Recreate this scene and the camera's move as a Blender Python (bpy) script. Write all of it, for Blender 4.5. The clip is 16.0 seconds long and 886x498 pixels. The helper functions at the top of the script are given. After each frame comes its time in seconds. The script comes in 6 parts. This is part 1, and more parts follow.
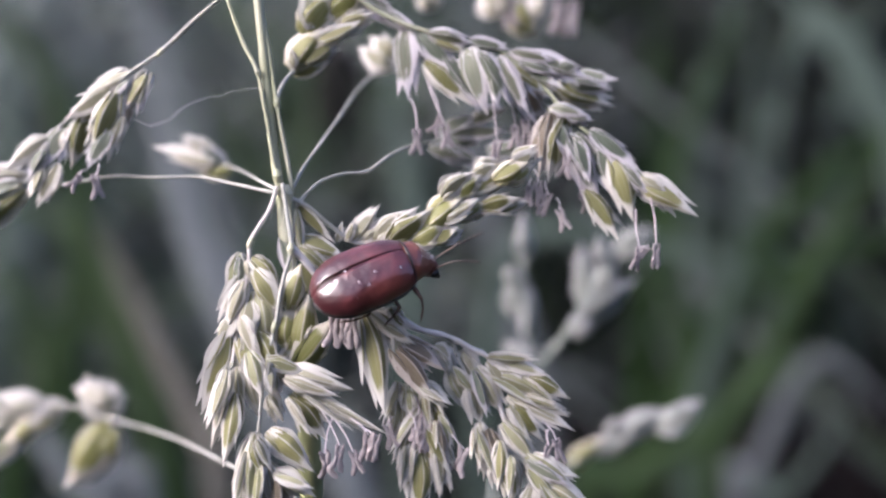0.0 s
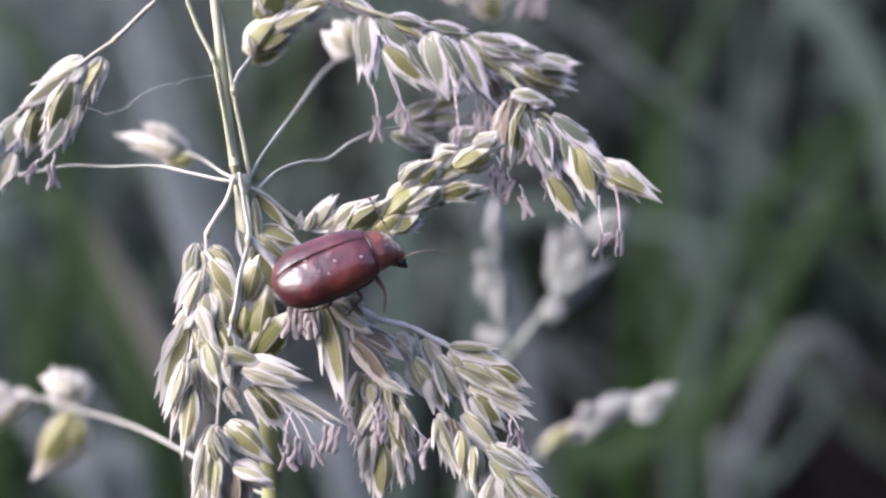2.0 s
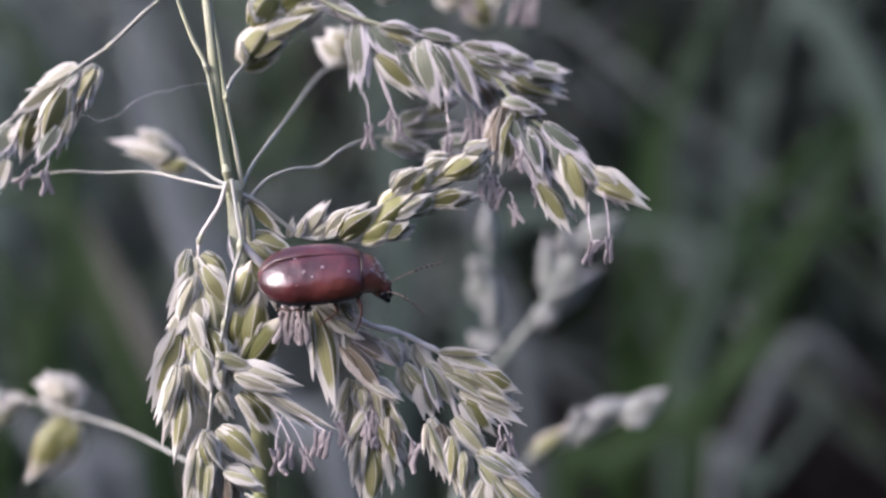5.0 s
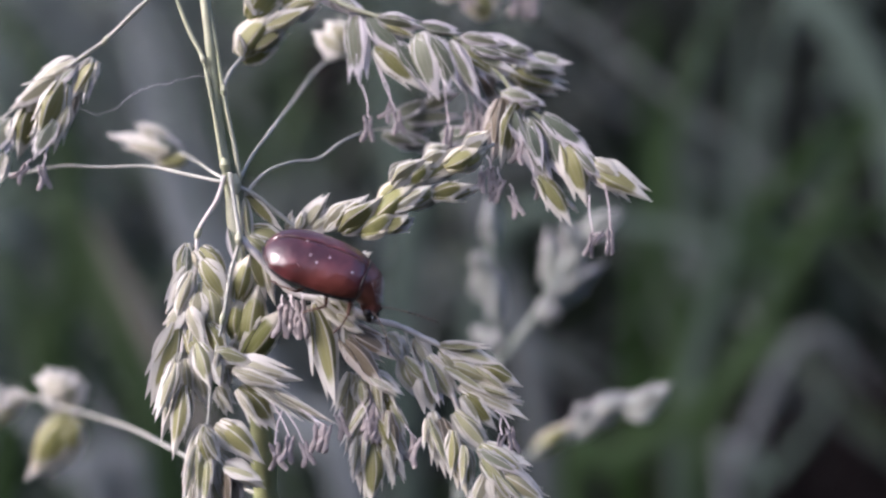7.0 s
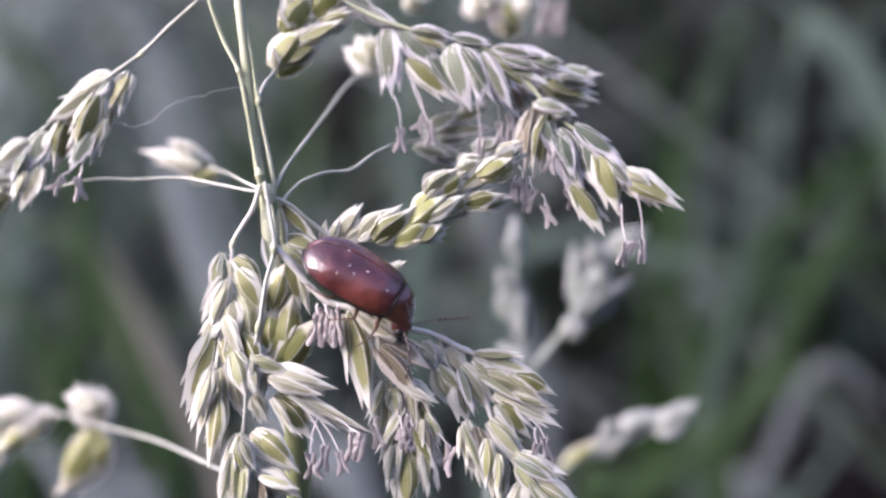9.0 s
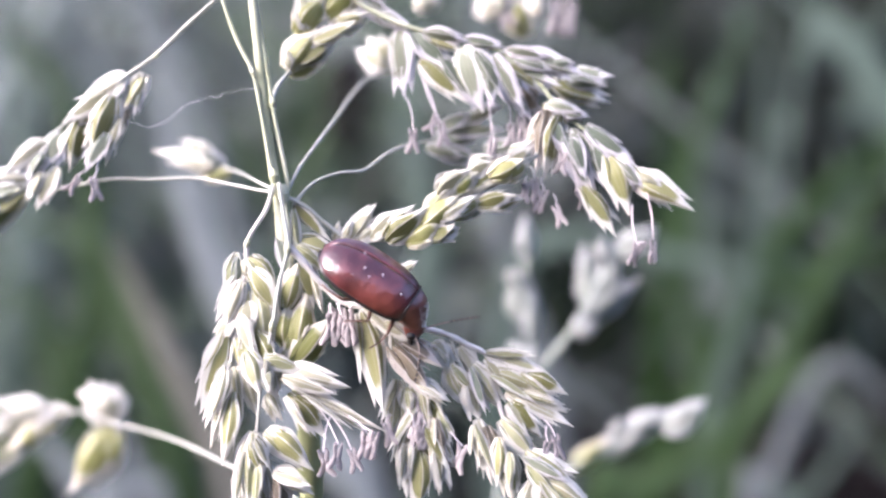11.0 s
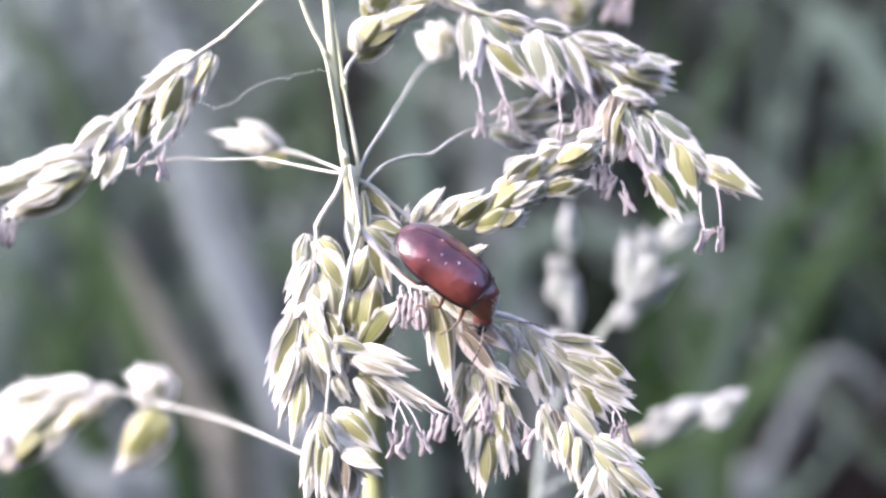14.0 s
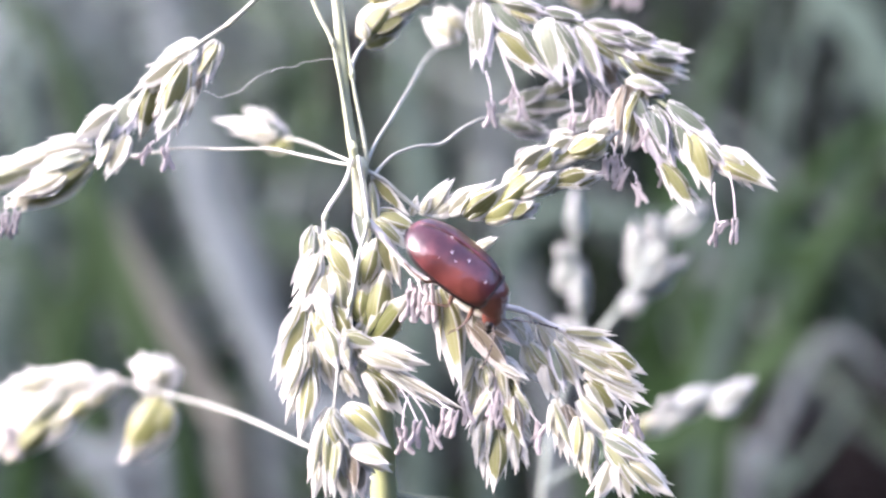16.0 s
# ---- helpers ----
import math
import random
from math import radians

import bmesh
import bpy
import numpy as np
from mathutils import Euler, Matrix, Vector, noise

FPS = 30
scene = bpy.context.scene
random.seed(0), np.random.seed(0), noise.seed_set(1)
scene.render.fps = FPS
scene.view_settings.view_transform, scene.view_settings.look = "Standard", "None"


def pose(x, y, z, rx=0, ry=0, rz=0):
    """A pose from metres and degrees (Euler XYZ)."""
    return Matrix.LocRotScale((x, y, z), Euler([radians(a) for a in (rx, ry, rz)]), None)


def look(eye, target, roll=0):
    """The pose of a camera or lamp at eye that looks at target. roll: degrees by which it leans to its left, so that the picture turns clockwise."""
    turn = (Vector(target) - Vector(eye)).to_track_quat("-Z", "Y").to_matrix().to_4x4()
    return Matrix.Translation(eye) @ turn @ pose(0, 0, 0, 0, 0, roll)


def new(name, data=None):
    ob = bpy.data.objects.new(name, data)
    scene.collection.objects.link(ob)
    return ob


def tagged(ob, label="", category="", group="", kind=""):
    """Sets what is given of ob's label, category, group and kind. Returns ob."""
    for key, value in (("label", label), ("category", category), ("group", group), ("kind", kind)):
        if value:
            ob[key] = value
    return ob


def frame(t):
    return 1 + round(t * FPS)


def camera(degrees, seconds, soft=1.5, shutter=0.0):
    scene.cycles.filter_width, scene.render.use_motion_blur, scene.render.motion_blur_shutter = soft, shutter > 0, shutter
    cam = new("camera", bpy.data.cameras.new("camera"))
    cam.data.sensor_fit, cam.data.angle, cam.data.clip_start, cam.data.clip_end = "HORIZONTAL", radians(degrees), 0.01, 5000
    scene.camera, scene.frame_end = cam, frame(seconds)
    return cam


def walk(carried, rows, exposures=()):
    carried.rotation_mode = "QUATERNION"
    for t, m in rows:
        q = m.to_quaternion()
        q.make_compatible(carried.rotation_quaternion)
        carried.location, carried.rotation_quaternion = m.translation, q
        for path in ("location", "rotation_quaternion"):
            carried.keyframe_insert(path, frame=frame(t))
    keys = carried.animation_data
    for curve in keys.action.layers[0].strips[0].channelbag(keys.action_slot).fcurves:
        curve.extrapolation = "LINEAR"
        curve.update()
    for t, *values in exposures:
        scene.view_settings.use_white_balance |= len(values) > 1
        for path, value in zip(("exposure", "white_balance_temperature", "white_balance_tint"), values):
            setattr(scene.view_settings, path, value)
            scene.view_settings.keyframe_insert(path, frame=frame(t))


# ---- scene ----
MM = 0.001
EYE = 0.6
cam = camera(40.8, 16.0, soft=2.5)
cam.data.dof.use_dof = True
cam.data.dof.focus_distance = 0.0642
cam.data.dof.aperture_fstop = 20.0
ROWS = [
    (0, 0, 0, -0, -0, 0, -0),
    (0.5, 0.55, 0.59, 0.37, -0.14, -0.53, 0.33),
    (1, 0.13, 0.26, 0.19, -0.33, -0.61, 0.28),
    (1.5, 0.41, 0.51, -0.32, -0.62, -0.46, 0.47),
    (2, 1.82, 0.86, 0.54, -0.31, -1.03, 0.43),
    (2.5, 1.71, 0.75, 0.97, -0.36, -1.53, 0.2),
    (3, 1.8, 0.91, -0.72, -0.72, -1.2, 0.59),
    (3.5, 1.12, 0.15, -1.05, -0.72, -0.77, 0.47),
    (4, 1.96, 0.05, -0.26, -0.6, -0.65, 0.33),
    (6.5, 2.31, 0.81, 1.04, -0.3, -1.36, 0.42),
    (7, 2.48, 0.78, 0.46, -0.2, -0.99, 0.56),
    (7.5, 1.52, 0.67, 1.29, 0.2, -1.39, 0.46),
    (8, 1.03, 0.8, 2.21, 0.2, -1.43, 0.3),
    (8.5, 0.53, 0.68, -0.46, 0.03, 0.12, 0.72),
    (9, 1.21, 0.49, -0.98, 0.32, 0.72, 0.78),
    (11.5, 0.92, -0.11, -0.69, 0.87, 0.47, 0.55),
    (12, 1.07, 0.49, 0.16, 1.28, -0.36, 0.23),
    (12.5, -1.93, 0.08, -0.23, 1.13, -0.72, -0.29),
    (13, -3.31, -0.45, -1.16, 0.53, -0.07, -0.14),
    (13.5, -0.31, 0.59, -0.12, 1.18, -0.55, 0.1),
    (14, -3.49, -0.16, -1.24, 0.16, 0.19, -0.15),
    (14.5, -2.75, 0.29, 1.16, 0.41, -0.98, -0.23),
    (15, -2.23, 0.43, -0.51, 0.38, -0.54, 0.16),
    (15.5, -3.91, 0.73, -0.08, 0.08, -0.78, -0.1),
    (16, -4.05, 0.91, -0.35, 0.14, -0.96, -0.21),
]
EXPOSURES = [(t, e, 5900, 22.5) for t, e in ((0.0, 1.63), (0.5, 2.01), (1.5, 1.95), (2.5, 1.73), (3.5, 1.51), (4.0, 1.53), (6.5, 1.29), (7.0, 1.42), (8.0, 1.6), (8.5, 1.86), (9.0, 1.91), (11.5, 2.56), (12.0, 2.29), (12.5, 2.31), (13.0, 2.47), (14.5, 2.65), (16.0, 2.78))]
walk(cam, [(t, pose(x * MM, y * MM, EYE + z * MM, 90 + pitch, roll, yaw)) for t, x, y, z, yaw, pitch, roll in ROWS], EXPOSURES)

# ---- light: bright hazy sky, soft sun from the upper left ----
SUN_TURN, SUN_UP = radians(-116), radians(30)
world = bpy.data.worlds.new("sky")
scene.world = world
world.use_nodes = True
wn = world.node_tree.nodes
sky = wn.new("ShaderNodeTexSky")
sky.sky_type, sky.sun_disc = "NISHITA", False
sky.sun_elevation, sky.sun_rotation = SUN_UP, SUN_TURN
sky.air_density, sky.dust_density = 0.7, 5.0
wn["Background"].inputs["Strength"].default_value = 0.15
world.node_tree.links.new(sky.outputs["Color"], wn["Background"].inputs["Color"])
sun = new("sun", bpy.data.lights.new("sun", "SUN"))
sun.data.energy, sun.data.angle, sun.data.color = 1.25, radians(30), (1.0, 0.955, 0.92)
to_sun = Vector((math.sin(SUN_TURN) * math.cos(SUN_UP), math.cos(SUN_TURN) * math.cos(SUN_UP), math.sin(SUN_UP)))
sun.matrix_basis = look(to_sun * 5, (0, 0, 0))


# ---- materials ----
def material(name):
    m = bpy.data.materials.new(name)
    m.use_nodes = True
    m.node_tree.nodes.clear()
    return m, m.node_tree.nodes, m.node_tree.links


def mathnode(nodes, links, op, a, b=None, c=None):
    n = nodes.new("ShaderNodeMath")
    n.operation = op
    for i, v in enumerate((a, b, c)):
        if v is None:
            continue
        if isinstance(v, (int, float)):
            n.inputs[i].default_value = v
        else:
            links.new(v, n.inputs[i])
    return n.outputs[0]


def smooth(nodes, links, value, lo, hi):
    n = nodes.new("ShaderNodeMapRange")
    n.interpolation_type = "SMOOTHSTEP"
    links.new(value, n.inputs["Value"])
    n.inputs["From Min"].default_value, n.inputs["From Max"].default_value = lo, hi
    return n.outputs["Result"]


def mixed(nodes, links, fac, a, b):
    n = nodes.new("ShaderNodeMix")
    n.data_type = "RGBA"
    for socket, v in ((n.inputs[0], fac), (n.inputs[6], a), (n.inputs[7], b)):
        if isinstance(v, (int, float)):
            socket.default_value = v
        elif isinstance(v, tuple):
            socket.default_value = (*v, 1)
        else:
            links.new(v, socket)
    return n.outputs[2]


def noisy(nodes, links, scale, detail=3.0, vector=None):
    n = nodes.new("ShaderNodeTexNoise")
    n.inputs["Scale"].default_value, n.inputs["Detail"].default_value = scale, detail
    if vector is not None:
        links.new(vector, n.inputs["Vector"])
    return n.outputs["Fac"]


def finish(nodes, links, colour, rough, sheer=0.0, bump=None, strength=0.3, distance=0.0001, spec=0.4):
    """A surface of that colour; sheer: the part of the light that it lets through."""
    bsdf = nodes.new("ShaderNodeBsdfPrincipled")
    out = nodes.new("ShaderNodeOutputMaterial")
    if isinstance(colour, tuple):
        bsdf.inputs["Base Color"].default_value = (*colour, 1)
    else:
        links.new(colour, bsdf.inputs["Base Color"])
    bsdf.inputs["Roughness"].default_value = rough
    bsdf.inputs["Specular IOR Level"].default_value = spec
    if bump is not None:
        b = nodes.new("ShaderNodeBump")
        b.inputs["Strength"].default_value, b.inputs["Distance"].default_value = strength, distance
        links.new(bump, b.inputs["Height"])
        links.new(b.outputs["Normal"], bsdf.inputs["Normal"])
    last = bsdf.outputs[0]
    if sheer:
        thin = nodes.new("ShaderNodeBsdfTranslucent")
        if isinstance(colour, tuple):
            thin.inputs["Color"].default_value = (*colour, 1)
        else:
            links.new(colour, thin.inputs["Color"])
        mix = nodes.new("ShaderNodeMixShader")
        mix.inputs[0].default_value = sheer
        links.new(last, mix.inputs[1])
        links.new(thin.outputs[0], mix.inputs[2])
        last = mix.outputs[0]
    links.new(last, out.inputs["Surface"])
    return bsdf


def husk_material(name, body, body2, margin, edge=0.76):
    """A grass lemma: coloured body with veins, pale papery margins, keel and tip."""
    m, n, l = material(name)
    uv = n.new("ShaderNodeUVMap")
    sep = n.new("ShaderNodeSeparateXYZ")
    l.new(uv.outputs[0], sep.inputs[0])
    info = n.new("ShaderNodeObjectInfo")
    coord = n.new("ShaderNodeTexCoord")
    shift = n.new("ShaderNodeVectorMath")
    l.new(coord.outputs["Object"], shift.inputs[0])
    l.new(info.outputs["Random"], shift.inputs[1])
    patch = noisy(n, l, 3.0, 3.0, shift.outputs[0])
    grain = noisy(n, l, 14.0, 4.0, shift.outputs[0])
    s = mathnode(n, l, "ABSOLUTE", mathnode(n, l, "MULTIPLY_ADD", sep.outputs["X"], 2.0, -1.0))
    # the margin's inner line wanders a little and widens towards the tip
    wide = mathnode(n, l, "ADD", mathnode(n, l, "MULTIPLY", mathnode(n, l, "SUBTRACT", patch, 0.5), 0.35),
                    mathnode(n, l, "MULTIPLY", mathnode(n, l, "POWER", sep.outputs["Y"], 4.0), 0.3))
    wide = mathnode(n, l, "ADD", wide, mathnode(n, l, "MULTIPLY", smooth(n, l, info.outputs["Random"], 0.6, 1.0), 0.16))
    rim = smooth(n, l, mathnode(n, l, "ADD", s, wide), edge, edge + 0.06)
    tip = smooth(n, l, mathnode(n, l, "ADD", sep.outputs["Y"], mathnode(n, l, "MULTIPLY", patch, 0.3)), 0.8, 0.93)
    keel = mathnode(n, l, "SUBTRACT", 1.0, smooth(n, l, s, 0.035, 0.085))
    vein = mathnode(n, l, "MULTIPLY", smooth(n, l, mathnode(n, l, "COSINE", mathnode(n, l, "MULTIPLY", s, 25.0)), 0.75, 1.0), 0.12)
    pale = mathnode(n, l, "MAXIMUM", mathnode(n, l, "MAXIMUM", rim, tip), mathnode(n, l, "MAXIMUM", mathnode(n, l, "MULTIPLY", keel, mathnode(n, l, "MULTIPLY_ADD", smooth(n, l, patch, 0.3, 0.6), 0.4, 0.5)), vein))
    tone = mixed(n, l, smooth(n, l, mathnode(n, l, "ADD", mathnode(n, l, "MULTIPLY", patch, 0.6), mathnode(n, l, "MULTIPLY", info.outputs["Random"], 0.7)), 0.35, 1.0), body, body2)
    colour = mixed(n, l, pale, tone, margin)
    colour = mixed(n, l, mathnode(n, l, "MULTIPLY", smooth(n, l, grain, 0.58, 0.75), 0.18), colour, (0.3, 0.26, 0.2))
    nerve = mathnode(n, l, "COSINE", mathnode(n, l, "MULTIPLY", s, 37.0))
    high = mathnode(n, l, "ADD", mathnode(n, l, "MULTIPLY", pale, 0.6), mathnode(n, l, "ADD", mathnode(n, l, "MULTIPLY", grain, 0.5), mathnode(n, l, "MULTIPLY", nerve, 0.12)))
    finish(n, l, colour, 0.5, 0.34, high, 0.5, 0.00006)
    return m


def streaked(name, a, b, rough=0.55, sheer=0.0, scale=900.0, stretch=(1, 1, 0.06), spec=0.4, random=0.0, low=0.3, top=0.8, fresh=None):
    """Plant fibre: two tones in fine streaks along z, with relief."""
    m, n, l = material(name)
    coord = n.new("ShaderNodeTexCoord")
    mapping = n.new("ShaderNodeMapping")
    mapping.inputs["Scale"].default_value = stretch
    l.new(coord.outputs["Object"], mapping.inputs["Vector"])
    fine = noisy(n, l, scale, 3.0, mapping.outputs[0])
    broad = noisy(n, l, scale * 0.18, 2.0, coord.outputs["Object"])
    fac = mathnode(n, l, "ADD", mathnode(n, l, "MULTIPLY", fine, 0.6), mathnode(n, l, "MULTIPLY", broad, 0.5))
    if random:
        info = n.new("ShaderNodeObjectInfo")
        geo = n.new("ShaderNodeNewGeometry")
        both = mathnode(n, l, "FRACT", mathnode(n, l, "ADD", info.outputs["Random"], geo.outputs["Random Per Island"]))
        fac = mathnode(n, l, "ADD", mathnode(n, l, "MULTIPLY", fac, 1 - random), mathnode(n, l, "MULTIPLY", both, random))
    colour = mixed(n, l, smooth(n, l, fac, low, top), a, b)
    if fresh:
        # patches of younger, greener growth
        young = noisy(n, l, 4.0, 2.0, coord.outputs["Object"])
        colour = mixed(n, l, smooth(n, l, young, 0.5, 0.62), colour, fresh)
    finish(n, l, colour, rough, sheer, fine, 0.3, 0.00008, spec)
    return m


HUSK = {
    "o": husk_material("olive_husk", (0.165, 0.165, 0.055), (0.27, 0.265, 0.115), (0.665, 0.652, 0.592), 0.76),
    "g": husk_material("grey_green_husk", (0.18, 0.21, 0.155), (0.27, 0.29, 0.205), (0.64, 0.625, 0.625), 0.76),
    "d": husk_material("deep_green_husk", (0.1, 0.125, 0.085), (0.185, 0.2, 0.135), (0.63, 0.61, 0.625), 0.75),
    "p": husk_material("pale_green_husk", (0.28, 0.29, 0.15), (0.4, 0.4, 0.25), (0.665, 0.652, 0.592), 0.68),
    "w": husk_material("papery_husk", (0.29, 0.285, 0.18), (0.42, 0.41, 0.3), (0.675, 0.662, 0.602), 0.58),
    "f": husk_material("bluish_white_husk", (0.25, 0.28, 0.24), (0.34, 0.36, 0.32), (0.46, 0.47, 0.46)),
    "b": husk_material("purplish_husk", (0.175, 0.145, 0.1), (0.255, 0.215, 0.145), (0.54, 0.5, 0.45), 0.82),
    "y": husk_material("yellow_green_husk", (0.21, 0.22, 0.065), (0.3, 0.3, 0.115), (0.687, 0.655, 0.537), 0.8),
}
STEM = streaked("pale_green_stem", (0.28, 0.3, 0.17), (0.47, 0.475, 0.36), 0.5, 0.05)
LOW_STEM = streaked("fresh_green_stem", (0.2, 0.225, 0.09), (0.32, 0.335, 0.17), 0.5, 0.05)
GREY_STEM = streaked("grey_green_stem", (0.2, 0.24, 0.2), (0.3, 0.33, 0.3), 0.5, 0.08)
BRANCH = streaked("pale_branch", (0.29, 0.3, 0.25), (0.46, 0.465, 0.42), 0.6, 0.08)
RACHIS = streaked("papery_white_branch", (0.46, 0.44, 0.41), (0.66, 0.64, 0.61), 0.6, 0.12)
ANTHER = streaked("mauve_anther", (0.27, 0.235, 0.235), (0.53, 0.485, 0.475), 0.6, 0.35, 2500.0, (1, 1, 0.4))
FILAMENT = streaked("white_filament", (0.66, 0.6, 0.62), (0.8, 0.76, 0.76), 0.5, 0.3)
SILK = streaked("spider_silk", (0.75, 0.74, 0.76), (0.85, 0.84, 0.85), 0.35, 0.3)


# ---- mesh helpers ----
def part(name, bm, mat, parent=None, label=""):
    """Links a bmesh as one mesh object under a thing or a part."""
    me = bpy.data.meshes.new(name)
    bm.to_mesh(me)
    bm.free()
    for p in me.polygons:
        p.use_smooth = True
    me.materials.append(mat)
    ob = new(name, me)
    ob.parent = parent
    return tagged(ob, label)


def spline(points, steps=8):
    """Points along a smooth curve through the given ones."""
    p = [Vector(q) for q in points]
    p = [p[0] * 2 - p[1], *p, p[-1] * 2 - p[-2]]
    out = []
    for i in range(1, len(p) - 2):
        for k in range(steps):
            t = k / steps
            out.append(0.5 * (2 * p[i] + (p[i + 1] - p[i - 1]) * t + (2 * p[i - 1] - 5 * p[i] + 4 * p[i + 1] - p[i + 2]) * t * t
                              + (3 * p[i] - p[i - 1] - 3 * p[i + 1] + p[i + 2]) * t ** 3))
    return out + [p[-2]]


def tube(bm, points, radii, sides=8, steps=8, flat=1.0, wobble=0.0):
    """A round, tapering strand along a smooth curve; radii: one for each point."""
    line = spline(points, steps)
    rings = []
    count = len(line)
    up = Vector((0.31, -0.93, 0.2))
    for i, p in enumerate(line):
        d = (line[min(i + 1, count - 1)] - line[max(i - 1, 0)]).normalized()
        a = d.cross(up).normalized()
        b = a.cross(d)
        f = i / (count - 1) * (len(radii) - 1)
        k = min(int(f), len(radii) - 2)
        r = radii[k] + (radii[k + 1] - radii[k]) * (f - k)
        r *= 1 + wobble * (noise.noise(p * 900) + noise.noise(p * 2600))
        rings.append([bm.verts.new(p + r * (a * math.cos(w) + b * math.sin(w) * flat)) for w in [2 * math.pi * j / sides for j in range(sides)]])
    for u, v in zip(rings, rings[1:]):
        for j in range(sides):
            bm.faces.new((u[j], u[(j + 1) % sides], v[(j + 1) % sides], v[j]))
    bm.faces.new(rings[0][::-1])
    bm.faces.new(rings[-1])
    return bm


def mm(p):
    """Millimetres from the first eye to metres in the world."""
    return Vector((p[0] * MM, p[1] * MM, EYE + p[2] * MM))


def strand(parent, name, mat, radius, *points, tip=0.7, wobble=0.18):
    n = len(points)
    radii = [radius * MM * (1 + (tip - 1) * i / (n - 1)) for i in range(n)]
    return part(name, tube(bmesh.new(), [mm(p) for p in points], radii, wobble=wobble), mat, parent)


# ---- husks ----
def husk_mesh(name, seed, mat, plump=False):
    """One floret, unit long along z, its convex face to -y: a keeled boat of a lemma with thin turned-out margins, a short glume at its foot and the inner scales behind it."""
    rng = random.Random(seed)
    bm = bmesh.new()
    uvs = bm.loops.layers.uv.new("UVMap")
    rows, cols = 16, 12
    bend, side = rng.uniform(-0.1, 0.22), rng.uniform(-0.08, 0.08)
    fold, crease, peak = rng.uniform(0.5, 0.75), rng.uniform(1.25, 1.6), rng.uniform(0.33, 0.44)
    taper = rng.uniform(1.08, 1.4)
    keel = rng.uniform(0.25, 0.62) * rng.choice((-1, 1))
    if plump:
        fold, crease, taper, keel = rng.uniform(0.8, 0.95), 1.9, rng.uniform(1.6, 1.9), rng.uniform(-0.3, 0.3)

    def sheet(back, wide, long, dx, dy, slant, thin=1.0):
        tear = [rng.uniform(-0.01, 0.012) for _ in range(cols + 1)]
        wave = rng.uniform(0, 6)
        grid = []
        for i in range(rows + 1):
            v = i / rows
            if v < peak:
                p = (0.16 + 0.84 * math.sin(math.pi / 2 * v / peak) ** 0.95) * wide
            else:
                p = (1 - 0.97 * ((v - peak) / (1 - peak)) ** taper) * wide
            line = []
            for j in range(cols + 1):
                s = math.sin(math.pi / 2 * (2 * j / cols - 1)) * 0.4 + (2 * j / cols - 1) * 0.6
                c = (s - keel) / (1 - keel if s > keel else 1 + keel)
                ripple = 0.02 * math.sin(7 * v + wave + 2 * s) * s * s
                x = 0.5 * p * s + side * math.sin(math.pi * v) + dx + slant * v + ripple
                if back:
                    y = 0.5 * p * 0.35 * (1 - s * s) + dy
                else:
                    y = -0.5 * p * fold * (1 - abs(c) ** crease) - 0.05 * p * math.exp(-(c / 0.12) ** 2) - 0.05 * p * max(0.0, abs(s) - 0.8) * 5 + dy
                y += bend * ((v - 0.4) ** 2 * 2)
                z = v * long + tear[j] * max(0, v - 0.75) * 4 - 0.05 * s * s * v
                line.append((bm.verts.new((x, y, z)), (math.copysign(abs(c) ** thin, c) + 1) / 2, v))
            grid.append(line)
        for a, b in zip(grid, grid[1:]):
            for j in range(cols):
                q = [a[j], a[j + 1], b[j + 1], b[j]]
                if back:
                    q.reverse()
                f = bm.faces.new([e[0] for e in q])
                for loop, e in zip(f.loops, q):
                    loop[uvs].uv = e[1:]

    # two narrow papery glumes at the foot, the lemma and its back, and the thin inner scales that peep out beside it
    foot = rng.choice((-1, 1))
    sheet(False, rng.uniform(0.24, 0.36), rng.uniform(0.55, 0.8), foot * 0.18, -0.1, foot * rng.uniform(0.1, 0.4), 0.35)
    sheet(False, rng.uniform(0.2, 0.3), rng.uniform(0.4, 0.65), -foot * 0.2, -0.06, -foot * rng.uniform(0.1, 0.45), 0.35)
    sheet(False, 1.0, 1.0, 0, 0, 0)
    sheet(True, 0.97, 0.99, 0, 0.01, 0)
    lean = rng.choice((-1, 1)) * rng.uniform(0.1, 0.2)
    sheet(False, 0.75, rng.uniform(0.8, 0.95), lean, 0.18, lean * 0.9, 0.5)
    sheet(True, 0.7, rng.uniform(0.7, 0.9), -lean, 0.12, -lean * 0.9, 0.5)
    me = bpy.data.meshes.new(name)
    bm.to_mesh(me)
    bm.free()
    for p in me.polygons:
        p.use_smooth = True
    me.materials.append(mat)
    return me


HUSKS = {k: [husk_mesh("floret", 17 * i + ord(k), m, k == "y") for i in range(9)] for k, m in HUSK.items()}
count_husks = [0]


def floret(parent, kind, wide, turn, base, tip):
    """A husk from base to tip (mm), so wide (mm), turned about its length."""
    b, t = mm(base), mm(tip)
    count_husks[0] += 1
    ob = new("floret", HUSKS[kind][(count_husks[0] * 5) % 9])
    z = (t - b).normalized()
    x = Vector((0, 1, 0)).cross(z).normalized()
    y = z.cross(x)
    rot = Matrix((x, y, z)).transposed().to_4x4() @ Matrix.Rotation(radians(turn), 4, "Z")
    ob.parent = parent
    ob.matrix_basis = Matrix.Translation(b) @ rot @ Matrix.Diagonal((wide * MM, wide * MM * 0.8, (t - b).length, 1))
    return ob


